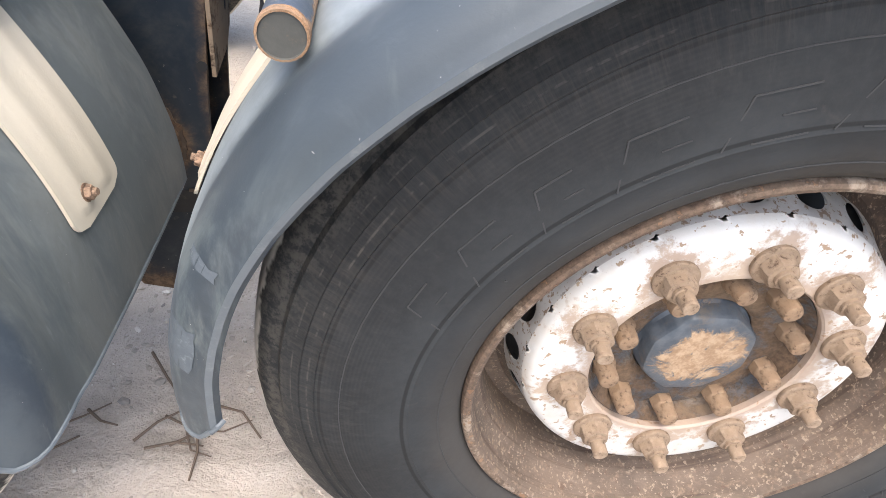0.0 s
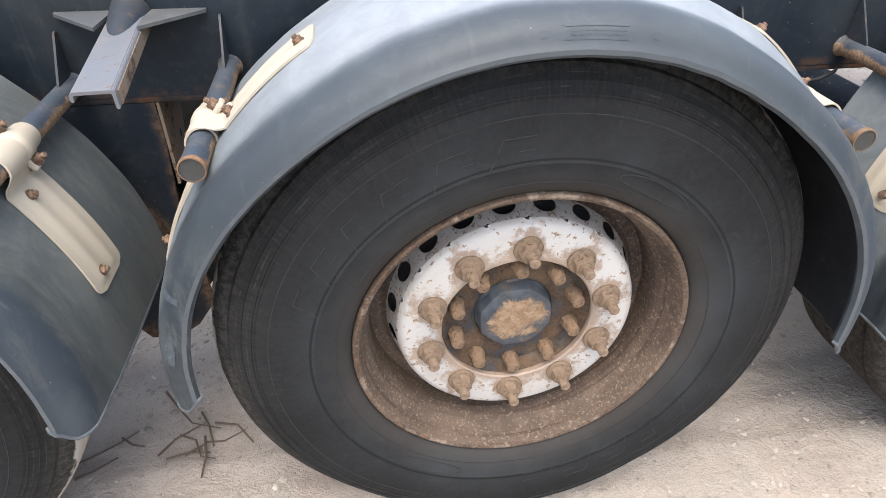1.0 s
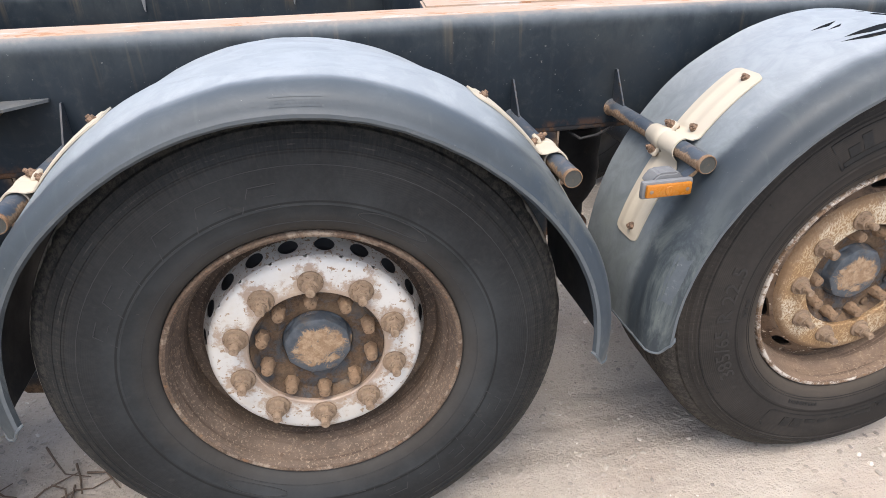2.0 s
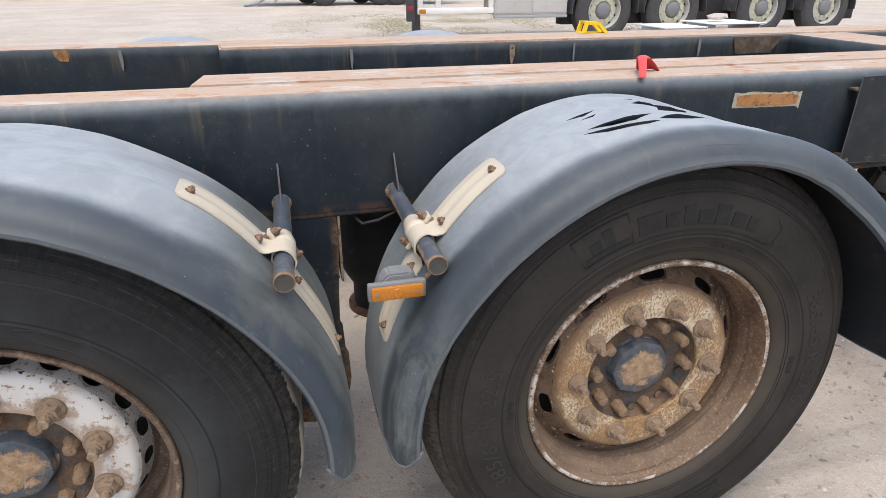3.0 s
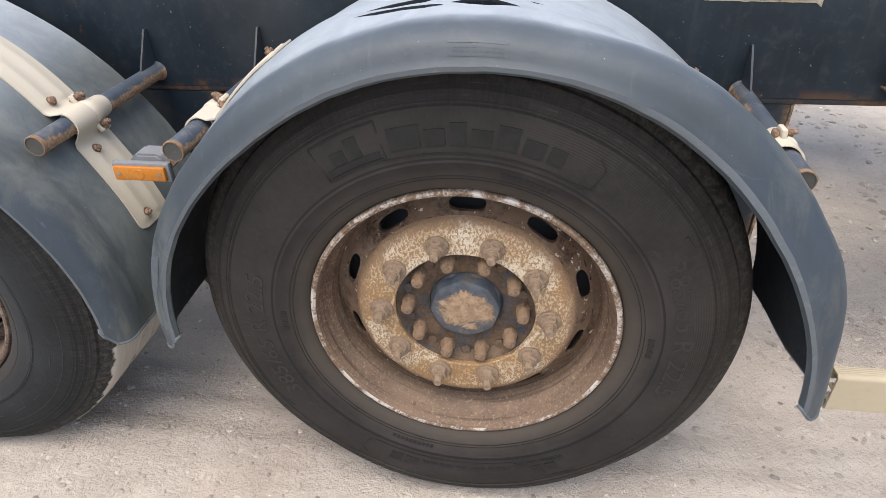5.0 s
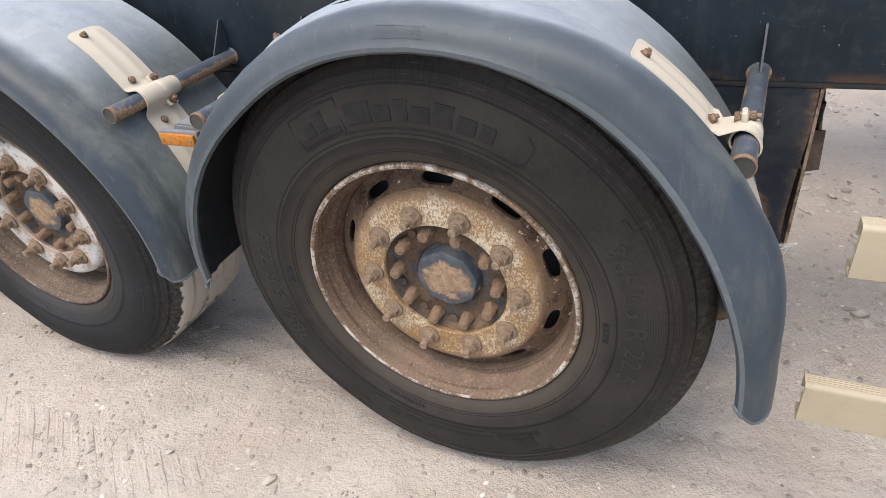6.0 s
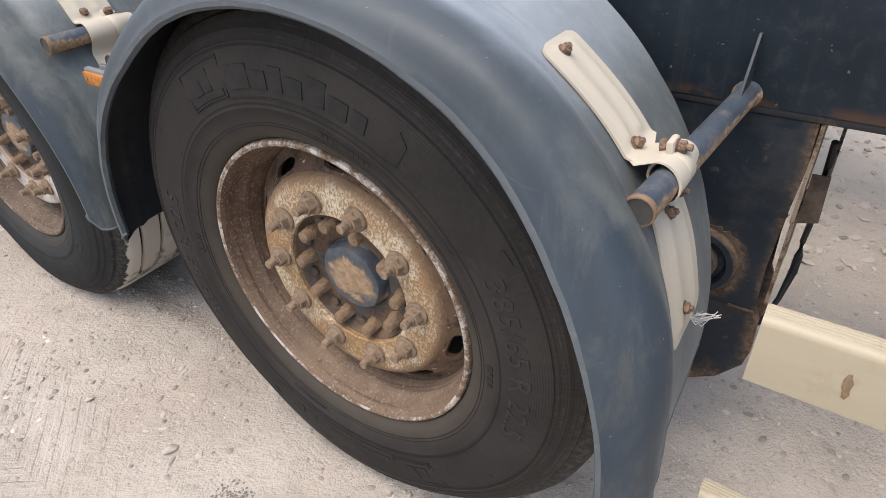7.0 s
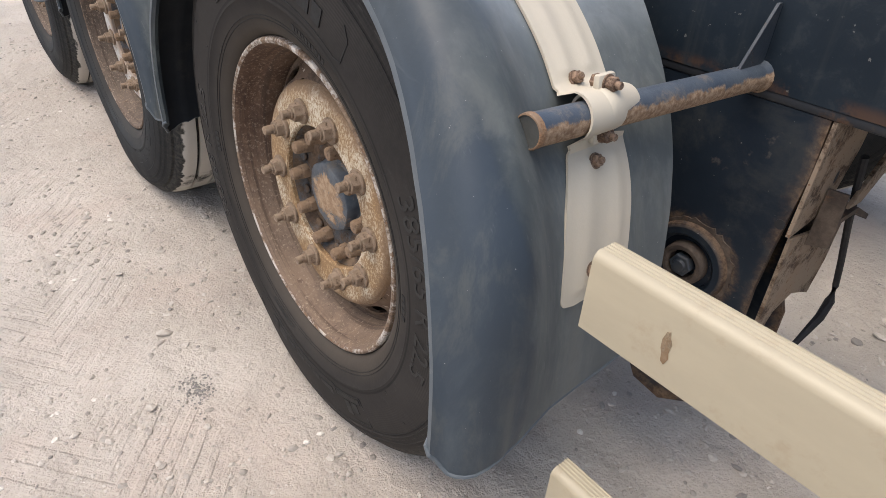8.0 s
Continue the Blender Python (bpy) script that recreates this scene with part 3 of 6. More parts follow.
# ---- mesh helpers ----
def part(name, bm, material, parent=None, label="", sharp=35.0, place=None):
    """One mesh object from a bmesh, under its parent."""
    me = bm if isinstance(bm, bpy.types.Mesh) else None
    if me is None:
        bmesh.ops.recalc_face_normals(bm, faces=bm.faces)
        me = bpy.data.meshes.new(name)
        bm.to_mesh(me)
        bm.free()
        me.polygons.foreach_set("use_smooth", [True] * len(me.polygons))
        me.set_sharp_from_angle(angle=radians(sharp))
        for m in material if isinstance(material, (list, tuple)) else [material]:
            me.materials.append(m)
    ob = new(name, me)
    if parent is not None:
        ob.parent = parent
    if place is not None:
        ob.matrix_basis = place
    if label:
        ob["label"] = label
    return ob


def box(bm, lo, hi, bevel=0.0, m=None, segs=2):
    lo, hi = Vector(lo), Vector(hi)
    made = bmesh.ops.create_cube(bm, size=1.0, matrix=Matrix.Translation((lo + hi) / 2) @ Matrix.Diagonal((*(hi - lo), 1)))
    verts = made["verts"]
    if bevel:
        edges = list({e for v in verts for e in v.link_edges})
        out = bmesh.ops.bevel(bm, geom=edges, offset=bevel, segments=segs, affect="EDGES", profile=0.5)
        verts = list({v for f in out["faces"] for v in f.verts} | {v for v in verts if v.is_valid})
    if m is not None:
        bmesh.ops.transform(bm, matrix=m, verts=verts)
    return verts


def revolve(bm, profile, n=64, m=None, closed=False, a0=0.0, a1=360.0, mats=None):
    """Sweeps (radius, y) pairs round the y axis."""
    full = abs(a1 - a0 - 360) < 1e-6
    rings = []
    for i in range(n if full else n + 1):
        a = radians(a0 + (a1 - a0) * i / n)
        ring = []
        for r, y in profile:
            p = Vector((r * math.cos(a), y, r * math.sin(a)))
            ring.append(bm.verts.new(m @ p if m is not None else p))
        rings.append(ring)
    count = len(profile)
    for i in range(n):
        p, q = rings[i], rings[(i + 1) % len(rings)]
        for j in range(count if closed else count - 1):
            f = bm.faces.new((p[j], q[j], q[(j + 1) % count], p[(j + 1) % count]))
            if mats:
                f.material_index = mats[j]
    return rings


def disc_cap(bm, ring):
    bm.faces.new(ring)


def cylinder(bm, p0, p1, r, n=16, r2=None, bevel=0.0):
    """A closed round bar from p0 to p1, with an optional chamfer at its ends."""
    p0, p1 = Vector(p0), Vector(p1)
    way = p1 - p0
    m = Matrix.Translation(p0) @ way.to_track_quat("Y", "Z").to_matrix().to_4x4()
    h, r2 = way.length, r if r2 is None else r2
    prof = [(r - bevel, 0.0), (r, bevel), (r2, h - bevel), (r2 - bevel, h)] if bevel else [(r, 0.0), (r2, h)]
    rings = revolve(bm, prof, n, m)
    disc_cap(bm, [g[0] for g in rings])
    disc_cap(bm, [g[-1] for g in rings])
    return rings


def hexagon(bm, p0, p1, r, bevel=0.002):
    cylinder(bm, p0, p1, r, 6, bevel=bevel)


def prism(bm, outline, to3d, depth):
    """A flat plate: the outline (pairs) taken to space by to3d(u, v, w), from w = 0 to w = depth."""
    a = [bm.verts.new(to3d(u, v, 0.0)) for u, v in outline]
    b = [bm.verts.new(to3d(u, v, depth)) for u, v in outline]
    n = len(a)
    bm.faces.new(a)
    bm.faces.new(b[::-1])
    for i in range(n):
        bm.faces.new((a[i], a[(i + 1) % n], b[(i + 1) % n], b[i]))


def tube_along(bm, points, r, n=8):
    """A round cord through the points."""
    rings = []
    pts = [Vector(p) for p in points]
    for i, p in enumerate(pts):
        d = (pts[min(i + 1, len(pts) - 1)] - pts[max(i - 1, 0)]).normalized()
        q = d.to_track_quat("Z", "Y")
        rr = r[i] if isinstance(r, (list, tuple)) else r
        rings.append([bm.verts.new(p + q @ Vector((rr * math.cos(2 * math.pi * k / n), rr * math.sin(2 * math.pi * k / n), 0))) for k in range(n)])
    for a, b in zip(rings, rings[1:]):
        for k in range(n):
            bm.faces.new((a[k], a[(k + 1) % n], b[(k + 1) % n], b[k]))
    bm.faces.new(rings[0])
    bm.faces.new(rings[-1])


def smooth(a, b, x):
    t = min(1.0, max(0.0, (x - a) / (b - a)))
    return t * t * (3 - 2 * t)


GROUND = -0.012


def ground_z(x, y):
    """The yard's height: level under the trailer, a little higher beyond it, uneven all over."""
    rise = 0.27 * smooth(2.5, 9.0, y)
    near = smooth(7.0, 2.5, math.hypot(x - 0.6, y))
    bumps = 0.010 * noise.noise((x * 1.7, y * 1.7, 0.3)) + 0.007 * noise.noise((x * 5.0, y * 5.0, 4.1)) + 0.005 * noise.noise((x * 14.0, y * 14.0, 7.7))
    ruts = 0.005 * math.sin(y * 62.0 + 0.8 * math.sin(x * 1.3)) * smooth(0.02, 0.10, y) * smooth(0.42, 0.34, y)
    return GROUND + rise + (bumps + ruts) * (0.25 + 0.75 * near)


def make_ground():
    xs = sorted({round(-4 + 0.03 * i, 3) for i in range(301)} | {-1500, -600, -250, -120, -70, -45, -30, -20, -14, -10, -8, -6.5, -5.2, -4.5, 5.6, 6.4, 7.5, 9, 12, 16, 22, 30, 45, 70, 120, 250, 600, 1500})
    ys = sorted({round(-1.4 + 0.03 * i, 3) for i in range(111)} | {-1500, -500, -150, -60, -25, -12, -7, -4, -2.5, 2.1, 2.4, 2.8, 3.3, 4, 4.8, 5.6, 6.5, 7.5, 8.5, 9.5, 11, 13, 16, 20, 26, 35, 50, 80, 150, 400, 1500})
    verts = [(x, y, ground_z(x, y)) for y in ys for x in xs]
    w = len(xs)
    faces = [(j * w + i, j * w + i + 1, (j + 1) * w + i + 1, (j + 1) * w + i) for j in range(len(ys) - 1) for i in range(w - 1)]
    me = bpy.data.meshes.new("ground")
    me.from_pydata(verts, [], faces)
    me.polygons.foreach_set("use_smooth", [True] * len(me.polygons))
    me.materials.append(SAND)
    return tagged(new("ground", me), "pale sandy yard ground with gravel and tyre ruts", "ground", kind="structure")


make_ground()

# ---- the trailer ----
trailer = tagged(new("container_trailer"), "dark blue three-axle container chassis trailer with grey plastic fenders", "trailer")
AXLE, X_STEP, TYRE_R = 0.515, 1.305, 0.532
WHEEL_X = (-1.305, 0.0, 1.305)
MID_Y = 1.13

SIDE = [(0.284, 0.052), (0.294, 0.042), (0.3025, 0.033), (0.3065, 0.0245), (0.318, 0.0145), (0.345, 0.006), (0.362, 0.0025), (0.364, 0.0012), (0.367, 0.0020), (0.385, 0.0), (0.42, 0.001), (0.447, 0.006),
        (0.462, 0.0105), (0.4635, 0.009), (0.466, 0.0118), (0.478, 0.0165), (0.4795, 0.015), (0.482, 0.018), (0.492, 0.0235), (0.499, 0.0285), (0.502, 0.036), (0.512, 0.041), (0.522, 0.049), (0.5285, 0.060), (0.5305, 0.070)]
TREAD = []
for gy in (0.098, 0.160, 0.225, 0.287):
    TREAD += [(0.5325, gy - 0.006), (0.5195, gy - 0.004), (0.5195, gy + 0.004), (0.5325, gy + 0.006)]


def side_y(r):
    for (r0, y0), (r1, y1) in zip(SIDE, SIDE[1:]):
        if r0 <= r <= r1:
            return y0 + (y1 - y0) * (r - r0) / max(r1 - r0, 1e-6)
    return 0.0


def tyre_mesh(material):
    bm = bmesh.new()
    prof = SIDE + TREAD + [(r, 0.385 - y) for r, y in reversed(SIDE)]
    revolve(bm, prof, 144)
    for v in bm.verts:
        flat = GROUND - AXLE - 0.004
        if v.co.z < flat:
            v.co.z = flat + (v.co.z - flat) * 0.15
        if v.co.z < -0.40 and v.co.y < 0.05:
            v.co.y -= 0.010 * smooth(-0.38, -0.50, v.co.z) * smooth(0.30, 0.42, math.hypot(v.co.x, v.co.z))
    return bm


def on_side(a, r, h):
    """A point of the side wall at an angle and a radius, h above it."""
    return Vector((r * math.cos(radians(a)), side_y(r) - h, r * math.sin(radians(a))))


def side_plate(bm, a0, a1, r0, r1, h=0.0016, steps=6):
    """A raised patch of the side wall between two angles and radii."""
    for i in range(steps):
        b0, b1 = a0 + (a1 - a0) * i / steps, a0 + (a1 - a0) * (i + 1) / steps
        lo = [bm.verts.new(on_side(a, r, -0.001)) for a, r in ((b0, r0), (b1, r0), (b1, r1), (b0, r1))]
        up = [bm.verts.new(on_side(a, r, h)) for a, r in ((b0, r0), (b1, r0), (b1, r1), (b0, r1))]
        bm.faces.new(up)
        for k in range(4):
            if (k == 1 and i < steps - 1) or (k == 3 and i > 0):
                continue
            bm.faces.new((lo[k], lo[(k + 1) % 4], up[(k + 1) % 4], up[k]))


def side_line(bm, pts, w=0.0016, h=0.0012):
    """A thin raised line through (angle, radius) pairs."""
    for (a0, r0), (a1, r1) in zip(pts, pts[1:]):
        n = max(1, int(abs(a1 - a0) / 4))
        path = [(a0 + (a1 - a0) * i / n, r0 + (r1 - r0) * i / n) for i in range(n + 1)]
        for p, q in zip(path, path[1:]):
            A, B = on_side(*p, h), on_side(*q, h)
            s = (B - A).cross(Vector((0, 1, 0))).normalized() * w / 2
            d = Vector((0, 0.0025, 0))
            t = [bm.verts.new(v) for v in (A - s, B - s, B + s, A + s)]
            u = [bm.verts.new(v) for v in (A - s + d, B - s + d, B + s + d, A + s + d)]
            bm.faces.new(t)
            for k in range(4):
                bm.faces.new((t[k], t[(k + 1) % 4], u[(k + 1) % 4], u[k]))


def side_text(bm, text, a_start, r0, height, stretch=1.0, h=0.0014):
    """Raised letters round the side wall, read clockwise, with their feet towards the hub."""
    cu = bpy.data.curves.new("letters", "FONT")
    cu.body, cu.size, cu.extrude, cu.resolution_u = text, height / 0.7, h, 2
    ob = bpy.data.objects.new("letters", cu)
    me = ob.to_mesh()
    base = [bm.verts.new(on_side(a_start - math.degrees(v.co.x * stretch / (r0 + height / 2)), r0 + v.co.y, v.co.z)) for v in me.vertices]
    for f in me.polygons:
        try:
            bm.faces.new([base[i] for i in f.vertices])
        except ValueError:
            pass
    ob.to_mesh_clear()
    bpy.data.objects.remove(ob)
    bpy.data.curves.remove(cu)


def marks_dark(bm):
    """Marks of the darker tyre: two brand blocks as bars with a square sign, the size, and small bars."""
    for turn in (0, 180):
        frame_pts = [(107.5 + turn, 0.386), (123.5 + turn, 0.386), (123.5 + turn, 0.448), (107.5 + turn, 0.448), (107.5 + turn, 0.386)]
        side_line(bm, frame_pts, 0.003, 0.0018)
        side_plate(bm, 108.5 + turn, 122.5 + turn, 0.389, 0.400, 0.0014)
        side_plate(bm, 112.5 + turn, 115.5 + turn, 0.402, 0.436, 0.0014, 2)
        side_plate(bm, 116.5 + turn, 120.0 + turn, 0.402, 0.424, 0.0014, 2)
        a = 105.5 + turn
        for wide, tall in ((8.2, 0.036), (5.6, 0.027), (4.6, 0.036), (5.6, 0.027), (5.8, 0.038), (5.8, 0.027), (4.6, 0.027)):
            side_plate(bm, a - wide + 1.2, a, 0.395, 0.395 + tall, 0.0017, 3)
            a -= wide
        side_line(bm, [(108 + turn, 0.382), (60 + turn, 0.382), (57.5 + turn, 0.389), (57.5 + turn, 0.425), (60 + turn, 0.437)], 0.0018)
        for i in range(10):
            side_plate(bm, 78 - 1.6 * i + turn, 79.1 - 1.6 * i + turn, 0.344, 0.353, 0.0009, 1)
        side_line(bm, [(33.5 + turn, 0.372), (33.5 + turn, 0.445)], 0.0018)
        side_line(bm, [(33.5 + turn, 0.445), (30.5 + turn, 0.447)], 0.0018)
        known = len(bm.faces)
        side_text(bm, "385/65 R 22.5", 29.0 + turn, 0.388, 0.036, 1.12)
        for f in list(bm.faces)[known:]:
            f.material_index = 1
        side_line(bm, [(-36 + turn, 0.375), (-36 + turn, 0.44)], 0.0018)
        for i in range(4):
            side_plate(bm, 2 - 2.1 * i + turn, 3.4 - 2.1 * i + turn, 0.345, 0.356, 0.0009, 1)
    for r in (0.332, 0.338, 0.456):
        side_line(bm, [(4 * i, r) for i in range(91)], 0.0012, 0.0008)


def marks_brown(bm):
    """Marks of the brownish tyre: outlines of a six-letter brand as plain slanted frames, a long oval."""
    for turn in (0, 180):
        a = 161.0 + turn
        for wide in (10.0, 12.0, 10.0, 12.5, 13.0, 13.0):
            w = wide - 3.0
            side_line(bm, [(a, 0.368), (a - w * 0.35, 0.410), (a - w, 0.410)], 0.0014, 0.0010)
            side_line(bm, [(a - w * 0.65, 0.389), (a - w, 0.389)], 0.0012, 0.0008)
            side_line(bm, [(a - w * 0.35, 0.368), (a - w, 0.368)], 0.0012, 0.0008)
            a -= wide
        oval = [(60.5 + 9.8 * math.cos(radians(15 * i)) + (1.6 if math.cos(radians(15 * i)) > 0 else -1.6), 0.350 + 0.0125 * math.sin(radians(15 * i))) for i in range(25)]
        side_line(bm, [(p + turn, r) for p, r in oval], 0.0016)
        side_line(bm, [(148 + turn, 0.305), (148.5 + turn, 0.352)], 0.0016)
    for r in (0.330, 0.437):
        side_line(bm, [(4 * i, r) for i in range(91)], 0.0012, 0.0008)


RIM = [(0.288, 0.053), (0.293, 0.041), (0.298, 0.038), (0.3020, 0.033), (0.3020, 0.027), (0.300, 0.023), (0.296, 0.0215), (0.2910, 0.024), (0.2875, 0.031), (0.2850, 0.044), (0.2830, 0.056), (0.2800, 0.066),
       (0.2745, 0.076), (0.2705, 0.090), (0.2690, 0.11), (0.2680, 0.15), (0.264, 0.20), (0.256, 0.24), (0.262, 0.30), (0.29, 0.337), (0.290, 0.343), (0.255, 0.31), (0.240, 0.24)]


def rim_bm(tan):
    bm = bmesh.new()
    revolve(bm, RIM, 112, mats=[1 if 3 <= j <= 6 else 0 for j in range(len(RIM))])
    return bm


def plate_ring(bm, count, hole, r0, y0, r1, y1, turn, depth=0.009, m=14):
    """A cone between two circles with holes all round: hole is (half angle in degrees, half share of the slope, squareness)."""
    step = 360.0 / count

    def at(a, s, d=0.0):
        r, y = r0 + (r1 - r0) * s, y0 + (y1 - y0) * s
        return Vector((r * math.cos(radians(a)), y + d, r * math.sin(radians(a))))

    for c in range(count):
        mid = turn + step * c
        ring_o, ring_i, ring_d = [], [], []
        for k in range(4 * m):
            t = 2 * math.pi * (k + 0.5) / (4 * m)
            u, v = math.cos(t), math.sin(t)
            big = max(abs(u), abs(v))
            ring_o.append(bm.verts.new(at(mid + step / 2 * u / big, 0.5 + 0.5 * v / big)))
            q = (abs(u) ** hole[2] + abs(v) ** hole[2]) ** (1 / hole[2])
            ring_i.append(bm.verts.new(at(mid + hole[0] * u / q, 0.52 + hole[1] * v / q)))
            ring_d.append(bm.verts.new(at(mid + hole[0] * u / q, 0.52 + hole[1] * v / q, depth)))
        for k in range(4 * m):
            n = (k + 1) % (4 * m)
            bm.faces.new((ring_o[k], ring_o[n], ring_i[n], ring_i[k]))
            bm.faces.new((ring_i[k], ring_i[n], ring_d[n], ring_d[k]))


def caked(bm, profile, six, seed, n=24, jitter=0.0007):
    """A turned piece with a worn six-sided middle (six: how far the flats go in at each ring), lumpy with dried mud."""
    rings = []
    for i in range(n):
        a = 2 * math.pi * i / n
        ring = []
        for (r, y), s in zip(profile, six):
            flat = math.cos(math.pi / 6) / math.cos((a % (math.pi / 3)) - math.pi / 6)
            q = r * (1 - s + s * flat) + jitter * noise.noise((math.cos(a) * r * 90, y * 90 + seed, math.sin(a) * r * 90)) * (1 if r > 0.004 else 0)
            ring.append(bm.verts.new((q * math.cos(a), y + 0.5 * jitter * noise.noise((a * 2, y * 70, seed + 5)), q * math.sin(a))))
        rings.append(ring)
    for i in range(n):
        p, q = rings[i], rings[(i + 1) % n]
        for j in range(len(profile) - 1):
            bm.faces.new((p[j], q[j], q[j + 1], p[j + 1]))
    bm.faces.new([g[-1] for g in rings])


def nut_bm():
    bm = bmesh.new()
    profile = [(0.0275, 0.001), (0.0275, -0.0040), (0.0262, -0.0058), (0.0212, -0.0066), (0.0202, -0.0090), (0.0200, -0.0200), (0.0184, -0.0232), (0.0128, -0.0242), (0.0124, -0.0285), (0.0102, -0.0292), (0.0100, -0.0465), (0.0086, -0.0482)]
    caked(bm, profile, [0, 0, 0.1, 0.5, 0.95, 1.0, 0.7, 0.2, 0, 0, 0, 0], 3.0)
    return bm


def hub_bolt_bm():
    bm = bmesh.new()
    caked(bm, [(0.0165, 0.004), (0.0160, -0.010), (0.0150, -0.0125), (0.0130, -0.014), (0.0126, -0.029), (0.0112, -0.033), (0.0080, -0.0345)], [1.0, 1.0, 0.6, 0, 0, 0, 0], 9.0, 18)
    return bm


def cap_bm():
    bm = bmesh.new()
    n, rows = 64, []
    for r, y, flat in ((0.0735, 0.004, 0.0), (0.0735, -0.004, 0.0), (0.0725, -0.008, 0.9), (0.0715, -0.0255, 1.0), (0.0690, -0.0295, 0.8), (0.0640, -0.0312, 0.4), (0.045, -0.0325, 0.0), (0.020, -0.0330, 0.0)):
        ring = []
        for i in range(n):
            a = 2 * math.pi * i / n
            eight = math.cos(math.pi / 8) / math.cos((a % (math.pi / 4)) - math.pi / 8)
            q = r * (1 - flat + flat * (0.35 + 0.65 * eight))
            ring.append(bm.verts.new((q * math.cos(a), y + (0.0014 * noise.noise((q * math.cos(a) * 38, 2.0, q * math.sin(a) * 38)) if r < 0.07 else 0), q * math.sin(a))))
        rows.append(ring)
    for p, q in zip(rows, rows[1:]):
        for i in range(n):
            bm.faces.new((p[i], p[(i + 1) % n], q[(i + 1) % n], q[i]))
    bm.faces.new(rows[-1])
    return bm


MESHES = {}


def shared(key, build, material, sharp=35.0):
    """A mesh that is built once and then shared."""
    if key not in MESHES:
        ob = part(key, build(), material, sharp=sharp)
        MESHES[key] = ob.data
        bpy.data.objects.remove(ob)
    return MESHES[key]


def wheel(kind, place, nut_turn, hole_turn):
    """One wheel: rim with tyre, pierced disc, nuts, hub, hub bolts and cap."""
    silver = kind == "silver"
    lay = 0.072 if silver else 0.066
    w = part("wheel", shared("rim_" + kind, lambda: rim_bm(silver), [RIM_RUST, FLANGE_TAN] if silver else [RIM_CREAM, FLANGE_WHITE]), None, trailer,
             "wheel with a white-silver disc with round holes and a brown rusty rim" if silver else "wheel with a flaking cream disc, oval holes and a chipped white rim edge", place=place)
    part("tyre", shared("tyre_" + kind, lambda: tyre_mesh(None), RUBBER_BROWN if silver else RUBBER_DARK, 28), None, w, "worn black tyre with brownish dust" if silver else "dark black tyre with raised lettering")

    def marks():
        bm = bmesh.new()
        (marks_brown if silver else marks_dark)(bm)
        return bm

    part("tyre_lettering", shared("marks_" + kind, marks, LETTER_PALE if silver else [LETTER_DARK, LETTER_RUBBED]), None, w)

    def disc():
        bm = bmesh.new()
        revolve(bm, [(0.1405, lay + 0.012), (0.1405, lay + 0.003), (0.143, lay), (0.204, lay - 0.002), (0.2115, lay), (0.2175, lay + 0.005), (0.2215, lay + 0.013)], 160)
        if silver:
            plate_ring(bm, 20, (5.2, 0.40, 2.0), 0.2215, lay + 0.013, 0.2360, lay + 0.063, hole_turn)
            revolve(bm, [(0.2360, lay + 0.063), (0.246, lay + 0.074), (0.270, lay + 0.076)], 160)
        else:
            plate_ring(bm, 10, (8.2, 0.34, 2.8), 0.2215, lay + 0.013, 0.2535, lay + 0.040, hole_turn)
            revolve(bm, [(0.2535, lay + 0.040), (0.262, lay + 0.049), (0.270, lay + 0.052)], 160)
        bmesh.ops.remove_doubles(bm, verts=bm.verts, dist=0.0004)
        for f in bm.faces:
            c = f.calc_center_median()
            f.material_index = (2 if silver and math.hypot(c.x, c.z) > 0.2372 else 1) if math.hypot(c.x, c.z) > 0.2195 else 0
        return bm

    part("wheel_disc", shared("disc_" + kind, disc, [DISC_SILVER, DISC_RING, RIM_RUST] if silver else [DISC_CREAM, DISC_RUST]), None, w)

    def hub():
        bm = bmesh.new()
        y = lay + 0.030
        revolve(bm, [(0.0, y + 0.020), (0.0735, y + 0.020), (0.0745, y + 0.008), (0.081, y + 0.003), (0.095, y), (0.124, y + 0.002), (0.131, y - 0.008), (0.1395, y - 0.019), (0.1402, y - 0.016), (0.1402, y + 0.05), (0.205, y + 0.06), (0.215, y + 0.24), (0.06, y + 0.26)], 64)
        for k in range(10):
            a = radians(36 * k + 18)
            cylinder(bm, (0.122 * math.cos(a), y, 0.122 * math.sin(a)), (0.122 * math.cos(a), y - 0.007, 0.122 * math.sin(a)), 0.011, 8, bevel=0.002)
        return bm

    part("hub", shared("hub_" + kind, hub, HUB), None, w, "grimy dark hub with rust and dried mud")
    # Unseen drum and wide ring, added to block light through the wheel holes.
    def drum():
        bm = bmesh.new()
        revolve(bm, [(0.15, lay + 0.078), (0.205, lay + 0.080), (0.225, lay + 0.098), (0.262, lay + 0.100), (0.262, lay + 0.118), (0.225, lay + 0.120), (0.225, lay + 0.25), (0.15, lay + 0.26)], 64)
        return bm

    part("brake_drum", shared("drum_" + kind, drum, GREY), None, w)
    part("hub_cap", shared("cap", cap_bm, CAP), None, w, "blue-grey hub cap smeared with brown mud", place=pose(0, lay + 0.043, 0, 0, 17 if silver else 40, 0))
    fit = 0.94 if silver else 0.86
    for k in range(10):
        a = radians(nut_turn - 36 * k)
        part("wheel_nut", shared("nut", nut_bm, NUT), None, w, place=pose(0.1675 * math.cos(a), lay - 0.0015, 0.1675 * math.sin(a), 0, 23 * k, 0) @ Matrix.Diagonal((fit, fit, fit, 1)))
